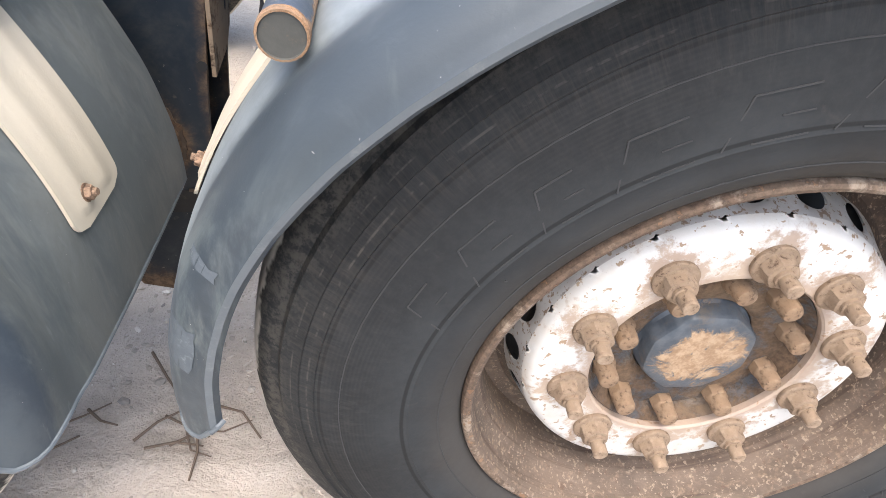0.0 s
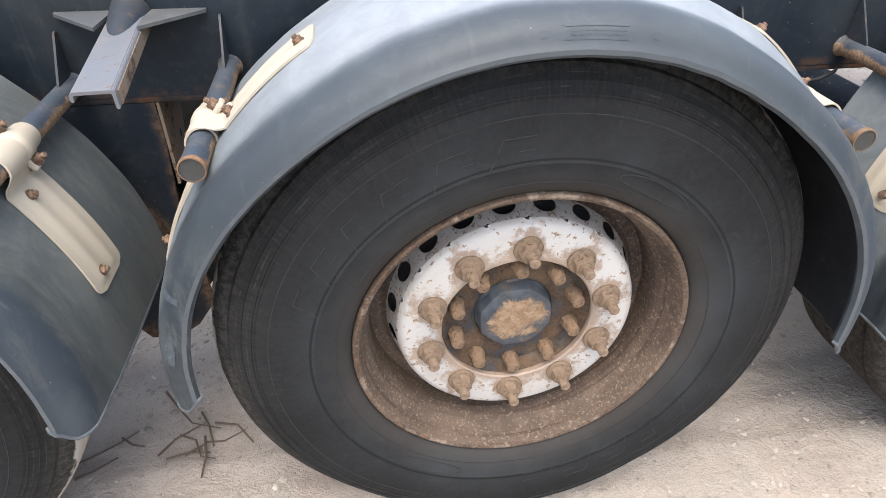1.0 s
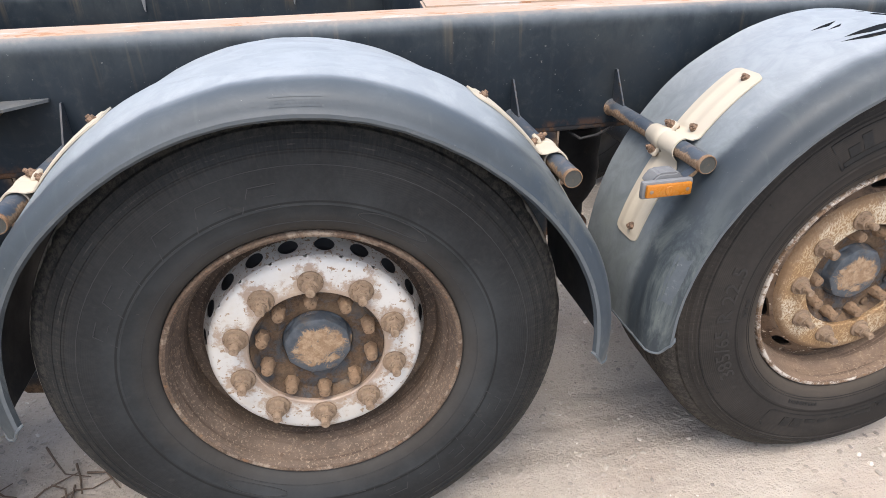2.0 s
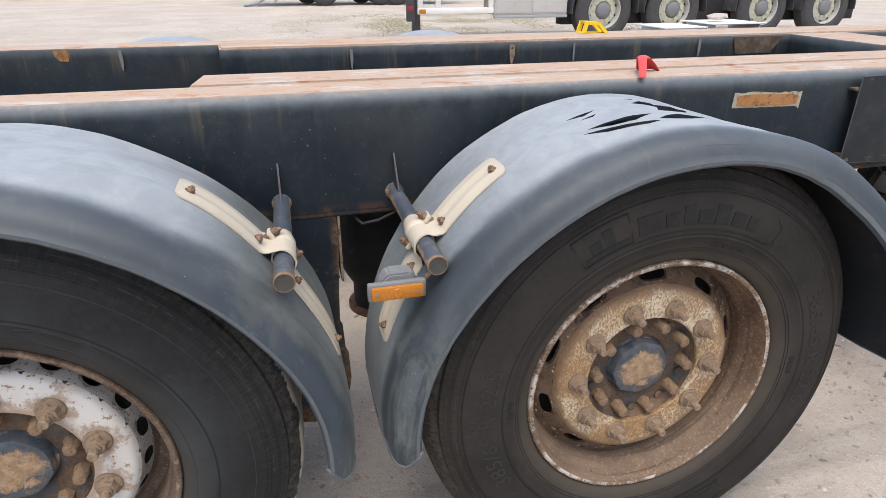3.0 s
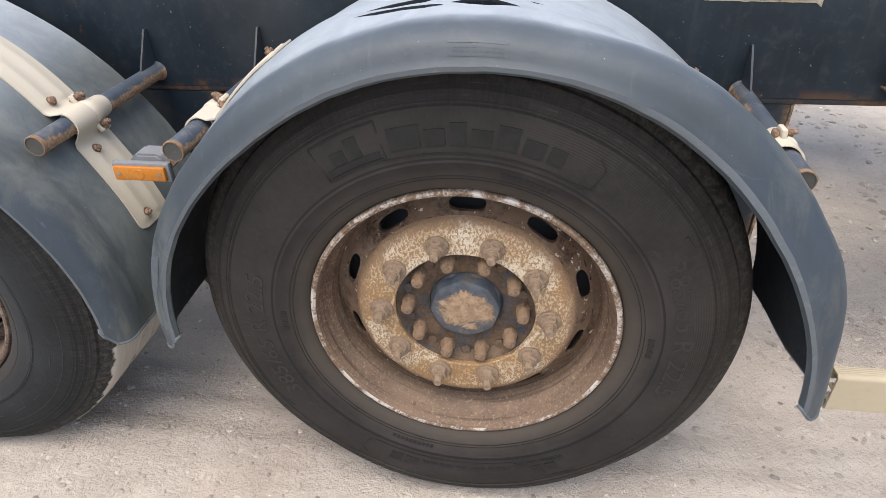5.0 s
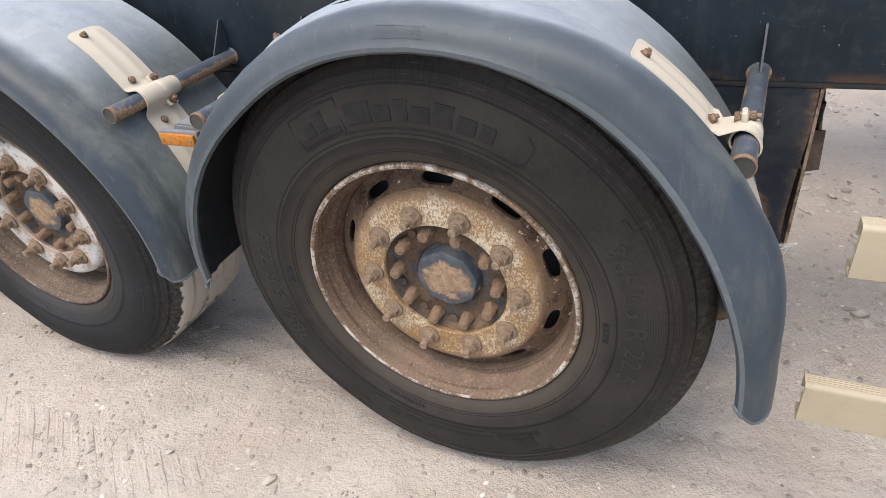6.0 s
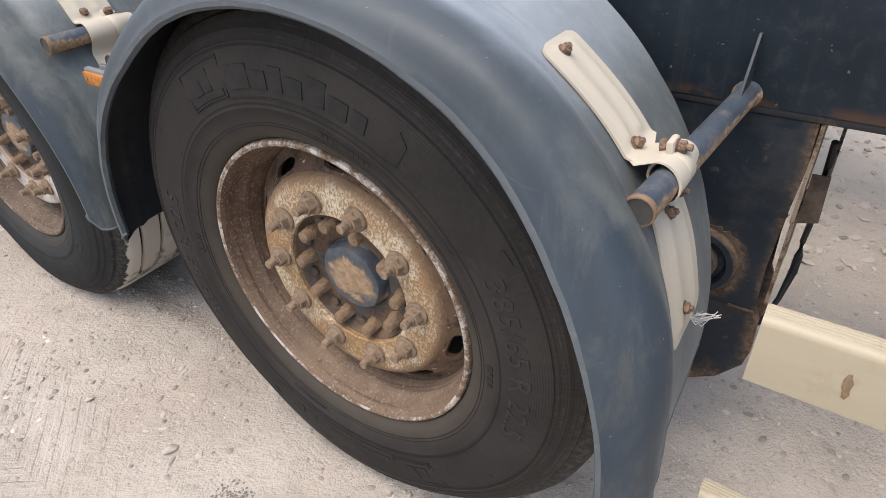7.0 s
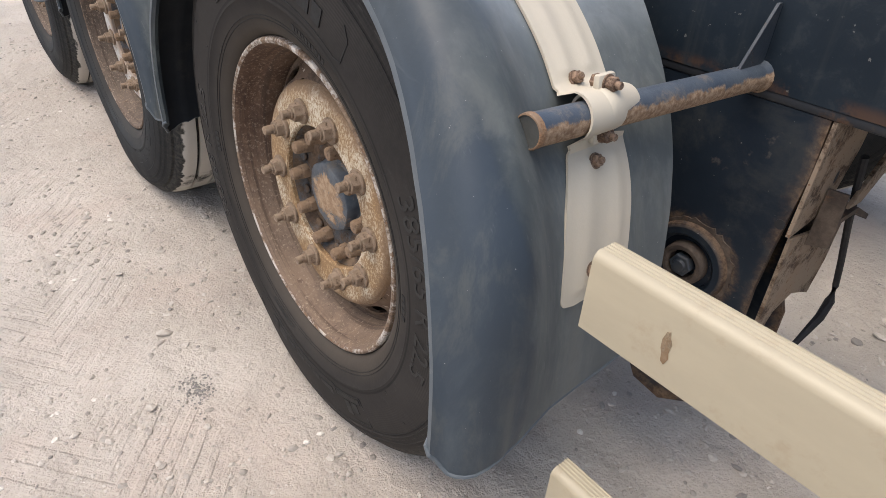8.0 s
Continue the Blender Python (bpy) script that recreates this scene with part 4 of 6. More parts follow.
    for k in range(10):
        a = radians(nut_turn + (2 if silver else -1) - 36 * k)
        part("hub_bolt", shared("hub_bolt", hub_bolt_bm, HUB_BOLT), None, w, place=pose(0.116 * math.cos(a), lay + 0.029, 0.116 * math.sin(a), 0, 11 * k, 0))
    return w


# fenders: an arc round each wheel, in the wheel's own frame
FA, FB = 0.556, 0.512
SECTION = [(0.000, 0.004), (-0.003, -0.003), (0.002, -0.009), (0.009, -0.0095), (0.014, -0.005), (0.020, -0.002), (0.028, 0.001), (0.036, 0.0055), (0.043, 0.0125), (0.0485, 0.022), (0.0525, 0.034), (0.0550, 0.048), (0.0552, 0.056), (0.0542, 0.063),
           (0.0560, 0.072), (0.0585, 0.082), (0.0595, 0.10), (0.060, 0.14), (0.0605, 0.19), (0.060, 0.24), (0.059, 0.29), (0.058, 0.34), (0.0575, 0.385), (0.0575, 0.404)]


class Arc:
    """The shape of one fender: its ends, how far they splay, and how its inner edge narrows."""

    def __init__(self, left=-94.0, right=94.0, splay_l=-0.03, splay_r=-0.03, narrow_l=0.0, narrow_r=0.0, tuck_r=0.0, grow=0.0, lift=0.0, drop=0.0, drop_at=0.0, sink=0.0, taper=0.0, ease=0.0, ridge=0.0, swell_l=0.0, swell_r=0.0):
        self.left, self.right, self.splay_l, self.splay_r, self.narrow_l, self.narrow_r, self.tuck_r = left, right, splay_l, splay_r, narrow_l, narrow_r, tuck_r
        self.grow, self.lift, self.drop, self.sink = grow, lift, drop, sink
        self.ridge = ridge
        self.taper, self.drop_at, self.ease, self.swell_l, self.swell_r = taper, drop_at, ease, swell_l, swell_r

    def at(self, th, o, y):
        """The point at th degrees from the top, o outside the lip's line, y in from the tyre's face."""
        s, c = math.sin(radians(th)), math.cos(radians(th))
        k = smooth(35, 94, abs(th))
        crown = smooth(92, 45, abs(th))
        lip = smooth(0.046, 0.0, o)
        o, y = o + 0.011 * crown * lip, y - 0.024 * crown * (1 - smooth(0.0, 0.10, y))
        splay = (self.splay_l if th < 0 else self.splay_r) * k
        narrow = self.narrow_l * k if th < 0 else self.narrow_r * smooth(18, 90, th)
        yy = y + splay * max(0.0, 1 - y / (0.22 if self.ease else 0.42)) - narrow * max(0.0, y / 0.404)
        yy -= self.taper * smooth(58, 96, th) * max(0.0, y / 0.404)
        r = FB + (FA - FB) * smooth(25, 95, abs(th)) + o
        inner = smooth(0.03, 0.15, y)
        r += self.grow * (smooth(-25, 60, th) + 0.5 * smooth(55, 80, th)) * (1 - self.ease * inner) + (self.swell_l * smooth(30, 0, abs(th + 34)) + self.swell_r * smooth(30, 0, abs(th - 38))) * inner * (1 - smooth(0.21, 0.36, y)) + self.lift * smooth(50, 5, abs(th))
        r -= self.drop * lip * smooth(60, 15, abs(th - self.drop_at))
        r += self.ridge * smooth(0.008, 0.045, o) * (1 - smooth(0.045, 0.13, y)) * smooth(10, 38, th) * smooth(86, 66, th)
        r -= self.sink * smooth(0.23, 0.41, y) * smooth(15, 65, th)
        r -= 0.45 * self.taper * smooth(58, 92, th) * smooth(0.03, 0.20, y)
        r -= self.tuck_r * smooth(62, 96, th) * max(0.0, 1 - y / 0.36)
        return Vector((r * s, yy, r * c))

    def top(self, th, y):
        """How far the skin stands outside the lip's line at y."""
        for (o0, y0), (o1, y1) in zip(SECTION[5:], SECTION[6:]):
            if y0 <= y <= y1:
                return o0 + (o1 - o0) * (y - y0) / (y1 - y0)
        return 0.0575


def end_cut(o):
    """How many degrees the fender's end is trimmed back, so that its corners are round."""
    return 3.6 * (1 - smooth(-0.004, 0.030, o)) + 1.3 * smooth(0.046, 0.060, o)


def fender_bm(arc, seed, n=132, thick=0.0045):
    bm = bmesh.new()
    inner = []
    for j, (o, y) in enumerate(SECTION):
        a, b = Vector(SECTION[max(j - 1, 0)]), Vector(SECTION[min(j + 1, len(SECTION) - 1)])
        d = (b - a).normalized()
        q = Vector((o, y)) + Vector((-d.y, d.x)) * thick
        inner.append((q.x, q.y) if j > 3 else (0.003 + 0.002 * j, 0.002 + 0.001 * j))
    rings = []
    for i in range(n + 1):
        th0 = arc.left + (arc.right - arc.left) * i / n
        ro, ri = [], []
        for j, ((o, y), (oi, yi)) in enumerate(zip(SECTION, inner)):
            th = th0
            cut = end_cut(o)
            if th0 > arc.right - 14:
                th -= cut * smooth(arc.right - 14, arc.right, th0)
            if th0 < arc.left + 14:
                th += cut * smooth(arc.left + 14, arc.left, th0)
            wob = 0.0028 * noise.noise((th * 0.05 + seed, y * 5.0, seed)) * smooth(0.0, 0.06, y) + 0.0009 * noise.noise((th * 0.3, y * 16.0, seed + 3))
            ro.append(bm.verts.new(arc.at(th, o + wob, y)))
            ri.append(bm.verts.new(arc.at(th, oi + wob, yi)))
        rings.append(ro + ri[::-1])
    m = len(rings[0])
    for p, q in zip(rings, rings[1:]):
        for j in range(m):
            f = bm.faces.new((p[j], q[j], q[(j + 1) % m], p[(j + 1) % m]))
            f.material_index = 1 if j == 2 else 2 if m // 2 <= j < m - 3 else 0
    h = m // 2
    for g in (rings[0], rings[-1]):
        for j in range(h - 1):
            bm.faces.new((g[j], g[j + 1], g[m - 2 - j], g[m - 1 - j]))
    return bm


def strap_bm(arc, th_a, th_b, th_t, off_t, y_mid, half=0.050, flare=1.0, bend=0.0):
    """A pressed steel strap that lies on the fender and humps over the tube at th_t."""
    bm = bmesh.new()
    n, w = 84, 12
    top, low = [], []
    for i in range(n + 1):
        th = th_a + (th_b - th_a) * i / n
        end = min(abs(th - th_a), abs(th - th_b)) * 0.0103
        wide = half * (1 if end > 0.016 else 0.62 + 0.38 * math.sqrt(max(0.0, 1 - (1 - end / 0.016) ** 2)))
        wide *= 1 + (flare - 1) * smooth(abs(th_t), abs(th_t) + 12, abs(th))
        d = abs(th - th_t) * 0.0103
        lift = 0.0045
        if d < 0.0245:
            lift = max(lift, off_t + math.sqrt(0.0245 ** 2 - d * d) * 0.93)
        elif d < 0.040:
            lift = lift + 0.012 * (1 - smooth(0.0245, 0.040, d))
        ra, rb = [], []
        for j in range(w + 1):
            v = -1 + 2 * j / w
            saddle = smooth(0.034, 0.024, d)
            y = y_mid + wide * v - saddle * 0.42 * wide * (v + 1) + bend * smooth(20, 6, abs(th - th_t)) * (1 - saddle)
            rib = 0.0035 * math.exp(-((abs(v) - 0.42) / 0.16) ** 2) if d > 0.05 and end > 0.012 else 0.0
            o = arc.top(th, y) + lift + rib
            ra.append(bm.verts.new(arc.at(th, o, y)))
            rb.append(bm.verts.new(arc.at(th, o - 0.0035, y)))
        top.append(ra)
        low.append(rb)
    for i in range(n):
        for j in range(w):
            bm.faces.new((top[i][j], top[i + 1][j], top[i + 1][j + 1], top[i][j + 1]))
            bm.faces.new((low[i][j], low[i][j + 1], low[i + 1][j + 1], low[i + 1][j]))
        for j in (0, w):
            bm.faces.new((top[i][j], top[i + 1][j], low[i + 1][j], low[i][j]))
    for i in (0, n):
        for j in range(w):
            bm.faces.new((top[i][j], top[i][j + 1], low[i][j + 1], low[i][j]))
    return bm


def bolt_bm():
    bm = bmesh.new()
    cylinder(bm, (0, 0, 0), (0, 0, 0.002), 0.0098, 14)
    cylinder(bm, (0, 0, 0.0015), (0, 0, 0.0085), 0.0080, 6, bevel=0.0012)
    cylinder(bm, (0, 0, 0.0080), (0, 0, 0.0130), 0.0042, 10, bevel=0.0008)
    return bm


def facing(p, n):
    return Matrix.Translation(p) @ Vector(n).to_track_quat("Z", "Y").to_matrix().to_4x4()


# scuffs by fender: first angle, step and count of rows
SCUFFS = {6.2: ((-72.0, 1.5, 8),), 3.1: ((-79.0, 1.0, 7), (-70.5, 0.7, 3))}


def fender_set(arc, origin, seed, sides, far=False, cutters=None):
    """A fender with its two straps, carried by two tubes that stand out from the chassis rail."""
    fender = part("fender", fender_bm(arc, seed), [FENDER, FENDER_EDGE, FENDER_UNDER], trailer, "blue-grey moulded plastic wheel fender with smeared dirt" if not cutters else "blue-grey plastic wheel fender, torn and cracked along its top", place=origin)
    if cutters:
        # Shade inside the tears, painted as dark cut walls.
        for f in cutters.faces:
            f.material_index = 2
        cut = part("cutter", cutters, [FENDER, FENDER_EDGE, FENDER_UNDER], None)
        cut.matrix_basis = origin
        mod = fender.modifiers.new("tears", "BOOLEAN")
        mod.object, mod.operation, mod.solver = cut, "DIFFERENCE", "EXACT"
        mod.use_self = True
        bpy.context.view_layer.update()
        done = bpy.data.meshes.new_from_object(fender.evaluated_get(bpy.context.evaluated_depsgraph_get()))
        fender.modifiers.clear()
        done.set_sharp_from_angle(angle=radians(35))
        fender.data = done
        bpy.data.objects.remove(cut)
    bm = bmesh.new()
    for th_a, th_b, o_a, o_b in ((-1.2, 7.2, 0.020, 0.022), (-1.2, 7.2, 0.036, 0.038), (-1.6, -1.2, 0.020, 0.038), (7.2, 7.6, 0.020, 0.038)):
        for k in range(8):
            t0, t1 = th_a + (th_b - th_a) * k / 8, th_a + (th_b - th_a) * (k + 1) / 8
            v = [bm.verts.new(arc.at(t, o, side_o(o) - 0.0007)) for t, o in ((t0, o_a), (t1, o_a), (t1, o_b), (t0, o_b))]
            bm.faces.new(v)
    for k in range(8):
        t0 = -0.4 + 0.95 * k
        for o in (0.0255, 0.0305):
            v = [bm.verts.new(arc.at(t, q, side_o(q) - 0.0007)) for t, q in ((t0, o), (t0 + 0.65, o), (t0 + 0.65, o + 0.0028), (t0, o + 0.0028))]
            bm.faces.new(v)
    for t0 in (-7.5, -4.5, 10.5):
        v = [bm.verts.new(arc.at(t, q, side_o(q) - 0.0007)) for t, q in ((t0, 0.025), (t0 + 1.0, 0.025), (t0 + 1.0, 0.033), (t0, 0.033))]
        bm.faces.new(v)
    tagged(part("moulded_mark", bm, FENDER, fender), kind="stuff")
    for end, turn in ((arc.left, 1), (arc.right, -1)):
        bm = bmesh.new()
        tube_along(bm, [arc.at(end + turn * end_cut(o), o - 0.001, y) for o, y in SECTION[1:]], 0.0033, 8)
        part("edge_bead", bm, FENDER_EDGE, fender)
    for th0, step, rows in SCUFFS.get(round(seed, 1), ()):
        bm = bmesh.new()
        rng = random.Random(7)
        grid = [[bm.verts.new(arc.at(th0 - step * i + rng.uniform(-0.3, 0.3) * step, o, side_o(o) - 0.0008)) for o in (0.024 + rng.uniform(-0.003, 0.003), 0.032, 0.040, 0.046, 0.0515 + rng.uniform(-0.002, 0.002))] for i in range(rows)]
        for a, b in zip(grid, grid[1:]):
            for k in range(4):
                bm.faces.new((a[k], a[k + 1], b[k + 1], b[k]))
        part("scuff", bm, SCUFF, fender, "pale chalky scuff mark")
    for th_t, off_t, th_a, th_b, y_mid, root_x, root_z, slide, twist, tip in sides:
        part("fender_strap", strap_bm(arc, th_a, th_b, th_t, off_t, y_mid, flare=1.3 if arc.narrow_r and th_t > 0 else 1.0, bend=0.011 if slide else 0.0), CREAM, fender, "cream painted steel strap with a pressed rib")
        sgn = 1 if th_t > 0 else -1
        for th, aside in ((th_a + sgn * 2.2, 0.003), (th_t - sgn * 5.0 + (0.9 if slide else 0), 0.013), (th_t + sgn * 5.6 - (0.3 if slide else 0), 0.015), (th_b - sgn * 2.6 - (0.8 if slide else 0), 0.0)):
            y = y_mid - 0.016 + (aside if slide else 0.0)
            p = arc.at(th, arc.top(th, y) + 0.0055, y)
            q = arc.at(th, arc.top(th, y) + 0.05, y)
            part("strap_bolt", shared("bolt", bolt_bm, BOLT), None, fender, place=facing(p, q - p))
        c = arc.at(th_t, 0.0585 + off_t, 0.2)
        x, z = c.x, c.z
        bm = bmesh.new()
        cylinder(bm, (x, tip, z), (x + root_x, 0.4685, z + root_z), 0.0188, 24, bevel=0.001)
        tube = part("mounting_tube", bm, TUBE, trailer, "dark painted steel tube with a rusty open end", place=origin)
        bm = bmesh.new()
        revolve(bm, [(0.0, 0.0325), (0.0168, 0.0318), (0.0174, 0.0302), (0.0192, 0.0305), (0.0198, 0.0325), (0.0198, 0.0385), (0.0189, 0.0395)], 24, m=Matrix.Translation((x, tip - 0.034, z)))
        for f in bm.faces:
            p = f.calc_center_median()
            f.material_index = 1 if math.hypot(p.x - x, p.z - z) < 0.0170 else 0
        part("tube_cap", bm, [TUBE_END, CAP_GREY], tube)
        bm = bmesh.new()
        prism(bm, [(0.4685, z + 0.098), (0.4685, z + 0.012), (0.405, z + 0.016), (0.408, z + 0.024), (0.460, z + 0.098)], lambda u, v, w: Vector((x + root_x - 0.002 + w, u, v + root_z)), 0.004)
        part("gusset", bm, GUSSET, tube)
        bm = bmesh.new()
        revolve(bm, [(0.0188, 0.458), (0.0205, 0.465), (0.0232, 0.4695)], 20, m=Matrix.Translation((x + root_x, 0, z + root_z)))
        part("weld_bead", bm, TUBE, tube)
        # the clamp: a sleeve behind the strap's hump with two bolted ears
        bm = bmesh.new()
        m = Matrix.Translation((x, slide, z))
        front = y_mid - (0.008 if slide else 0.040)
        revolve(bm, [(0.0190, front), (0.0222, front), (0.0225, y_mid + 0.004), (0.0260, y_mid + 0.008), (0.0268, y_mid + 0.014), (0.0268, y_mid + 0.030), (0.0240, y_mid + 0.036), (0.0226, y_mid + 0.058), (0.0214, y_mid + 0.062), (0.0190, y_mid + 0.062)], 28, m=m, closed=True)
        out = (arc.at(th_t, 0.10, 0.2) - arc.at(th_t, 0.0, 0.2)).normalized()
        out = Matrix.Rotation(radians(twist), 3, "Y") @ out
        along = Vector((out.z, 0, -out.x))
        ear = 0.025 if slide else 0.029
        for s in (-1, 1):
            mid = Vector((x, y_mid + 0.020 + slide, z)) + along * ear * s
            basis = Matrix((along, Vector((0, 1, 0)), out)).transposed().to_4x4()
            box(bm, (-0.015, -0.015, -0.005), (0.015, 0.015, 0.005), 0.004, Matrix.Translation(mid) @ basis)
        part("tube_clamp", bm, CREAM, tube, "cream painted pipe clamp with rusty bolts")
        for s in (-1, 1):
            mid = Vector((x, y_mid + 0.020 + slide, z)) + along * (ear + 0.004) * s
            part("clamp_bolt", shared("clamp_bolt", clamp_bolt_bm, BOLT), None, tube, place=facing(mid - out * 0.014, out) @ Matrix.Diagonal((0.8, 0.8, 0.92, 1)))
    return fender


def side_o(o):
    for (o0, y0), (o1, y1) in zip(SECTION[3:], SECTION[4:]):
        if o0 <= o <= o1:
            return y0 + (y1 - y0) * (o - o0) / max(o1 - o0, 1e-6)
    return 0.0


def clamp_bolt_bm():
    bm = bmesh.new()
    cylinder(bm, (0, 0, -0.001), (0, 0, 0.008), 0.0110, 6, bevel=0.0015)
    cylinder(bm, (0, 0, 0.004), (0, 0, 0.041), 0.0055, 10, bevel=0.001)
    cylinder(bm, (0, 0, 0.020), (0, 0, 0.0224), 0.0130, 14)
    cylinder(bm, (0, 0, 0.022), (0, 0, 0.033), 0.0110, 6, bevel=0.0015)
    return bm


wheel("silver", pose(-1.305, 0, AXLE, 0, 47, 0), 88.5, 80)
wheel("silver", pose(0.0, 0, AXLE), 88.5, 80)
wheel("cream", pose(1.305, 0, AXLE), 107.5, 89)
for wx in WHEEL_X:
    wheel("silver", pose(wx, 2 * MID_Y, AXLE, 0, 31, 180), 88.5, 80)

Q = (57.0, 0.022, 36.0, 79.5, 0.190, 0.004, 0.0, 0.0, 0.0, 0.048)
Q_LAST = (57.3, 0.036, 36.5, 77.6, 0.192, 0.020, -0.014, -0.062, 26.0, 0.034)
P_FIRST = (-53.6, 0.019, -32.0, -76.0, 0.186, 0.0, 0.0, 0.0, 0.0, 0.056)
P = (-55.0, 0.020, -34.0, -76.0, 0.186, 0.0, 0.0, 0.0, 0.0, 0.034)


def tears():
    """Slits in the fender's top, as plan outlines cut straight down."""
    bm = bmesh.new()
    for outline in ([(-0.170, 0.232), (-0.132, 0.242), (-0.094, 0.250), (-0.130, 0.226)],
                    [(-0.164, 0.142), (-0.118, 0.152), (-0.070, 0.160), (-0.014, 0.157), (-0.066, 0.128), (-0.116, 0.128)],
                    [(-0.182, 0.127), (-0.142, 0.121), (-0.100, 0.116), (-0.038, 0.104), (-0.031, 0.096), (-0.060, 0.090), (-0.098, 0.097), (-0.140, 0.102)],
                    [(-0.024, 0.113), (0.006, 0.134), (0.038, 0.142), (0.062, 0.126), (0.084, 0.108), (0.036, 0.093), (0.004, 0.098)],
                    [(0.000, 0.262), (0.034, 0.288), (0.050, 0.264), (0.046, 0.244), (0.084, 0.238), (0.080, 0.206), (0.094, 0.196), (0.074, 0.164), (0.046, 0.170), (0.016, 0.180), (0.034, 0.215), (0.026, 0.240)],
                    [(0.010, 0.318), (0.046, 0.326), (0.028, 0.309)], [(-0.150, 0.205), (-0.104, 0.222), (-0.120, 0.206)], [(0.098, 0.160), (0.122, 0.158), (0.104, 0.152)]):
        prism(bm, outline, lambda u, v, w: Vector((u, v, 0.50 + w)), 0.2)
    return bm


near = [Arc(right=92.5, splay_l=-0.02, splay_r=-0.06, tuck_r=0.015, grow=0.008, swell_l=0.012, swell_r=0.014), Arc(left=-96.0, right=96.0, splay_l=0.0, splay_r=-0.03, grow=0.012, lift=0.006, drop=0.008, drop_at=25.0, swell_l=0.014, swell_r=0.022),
        Arc(left=-95.0, right=92.9, splay_l=-0.04, splay_r=-0.110, narrow_l=0.09, narrow_r=0.118, sink=0.004, taper=0.030, ease=0.95, ridge=0.031, swell_l=0.012, grow=0.010, lift=0.007, drop=0.0155, drop_at=-24.0)]
for i, (wx, arc) in enumerate(zip(WHEEL_X, near)):
    fender_set(arc, pose(wx, 0, AXLE), 3.1 * i, [P if i == 2 else P_FIRST, Q_LAST if i == 2 else Q], cutters=tears() if i == 2 else None)
for i, wx in enumerate(WHEEL_X):
    fender_set(Arc(), pose(wx + (0.0, 0.10, -0.01)[i], 2 * MID_Y, AXLE + 0.012, 0, 0, 180), 11.0 + i, [P, Q])


# ---- chassis ----
def rail(y_out, sign, label):
    """A deep box rail with a rounded upper outer edge; y_out is its outer face, sign the way inwards."""
    bm = bmesh.new()
    prof = [(0.0, 0.825), (0.0, 1.080)]
    prof += [(0.030 - 0.030 * math.cos(radians(a)), 1.080 + 0.030 * math.sin(radians(a))) for a in (15, 30, 45, 60, 75, 90)]
    prof += [(0.155, 1.110), (0.160, 1.106), (0.160, 0.825)]
    xs = [-5.0 + 0.25 * i for i in range(45)]
    rings = [[bm.verts.new((x, y_out + sign * y, z + 0.0012 * noise.noise((x * 2, y * 9, z * 4)))) for y, z in prof] for x in xs]
    n = len(prof)
    for a, b in zip(rings, rings[1:]):
        for j in range(n):
            f = bm.faces.new((a[j], b[j], b[(j + 1) % n], a[(j + 1) % n]))
            f.material_index = 1 if 6 <= j <= 8 else 0
    bm.faces.new(rings[0])
    bm.faces.new(rings[-1])
    part("chassis_rail", bm, [RAIL, RAIL_TOP], trailer, label)
    bm = bmesh.new()
    a, b = y_out + sign * 0.1625, y_out + sign * 0.335
    prism(bm, [(0.345, a), (0.362, b), (6.0, b), (6.0, a)], lambda u, v, w: Vector((u, v, 0.86 + w)), 0.253)
    bmesh.ops.bevel(bm, geom=[e for e in bm.edges if min(v.co.z for v in e.verts) > 1.1], offset=0.006, segments=2, affect="EDGES")
    for f in bm.faces:
        f.material_index = 1 if f.normal.z > 0.5 or f.calc_center_median().z > 1.105 else 0
    part("inner_rail", bm, [RAIL, RAIL_TOP], trailer)
    bm = bmesh.new()
    box(bm, (-5.0, min(y_out + sign * 0.002, y_out + sign * 0.17), 0.811), (6.0, max(y_out + sign * 0.002, y_out + sign * 0.17), 0.8245), 0.003)
    part("bottom_flange", bm, FLANGE_LOW if sign > 0 else RAIL, trailer, "rust-edged lower flange")


rail(0.470, 1, "dark blue painted chassis rail with a rusty tan top")
rail(2 * MID_Y - 0.470, -1, "dark blue painted chassis rail with a rusty tan top")

# cross members between the rails
for x0, x1, low in ((2.80, 3.10, 0.86), (3.55, 3.75, 0.86), (-2.6, -2.45, 0.86)):
    bm = bmesh.new()
    box(bm, (x0, 0.80 if x0 > 0 else 0.632, low), (x1, 1.46 if x0 > 0 else 1.628, 1.108), 0.006)
    for f in bm.faces:
        f.material_index = 1 if f.normal.z > 0.7 else 0
    part("cross_member", bm, [RAIL, RAIL_TOP], trailer)
# small clips welded to the far rail's inner face
for x, y, wide, paint in ((0.0, 1.628, 0.5, LAMP_GREY), (-0.55, 1.628, 0.5, LAMP_GREY), (0.83, 1.452, 0.45, LAMP_GREY), (1.47, 1.452, 0.9, TAN_RUST), (1.74, 1.452, 0.3, LAMP_GREY), (2.33, 1.452, 0.45, LAMP_GREY)):
    bm = bmesh.new()
    prism(bm, [(-0.012, 1.098), (0.012, 1.095), (0.014, 1.06), (0.002, 1.022), (-0.006, 1.03), (-0.010, 1.06)], lambda u, v, w: Vector((x + u * wide, y - 0.001 - w, v)), 0.006)
    clip = part("rail_clip", bm, paint, trailer)
    if wide > 0.8:
        bm = bmesh.new()
        cylinder(bm, (x, y - 0.0065, 1.083), (x, y - 0.0075, 1.083), 0.004, 10)
        part("clip_hole", bm, BLACK_RUBBER, clip)
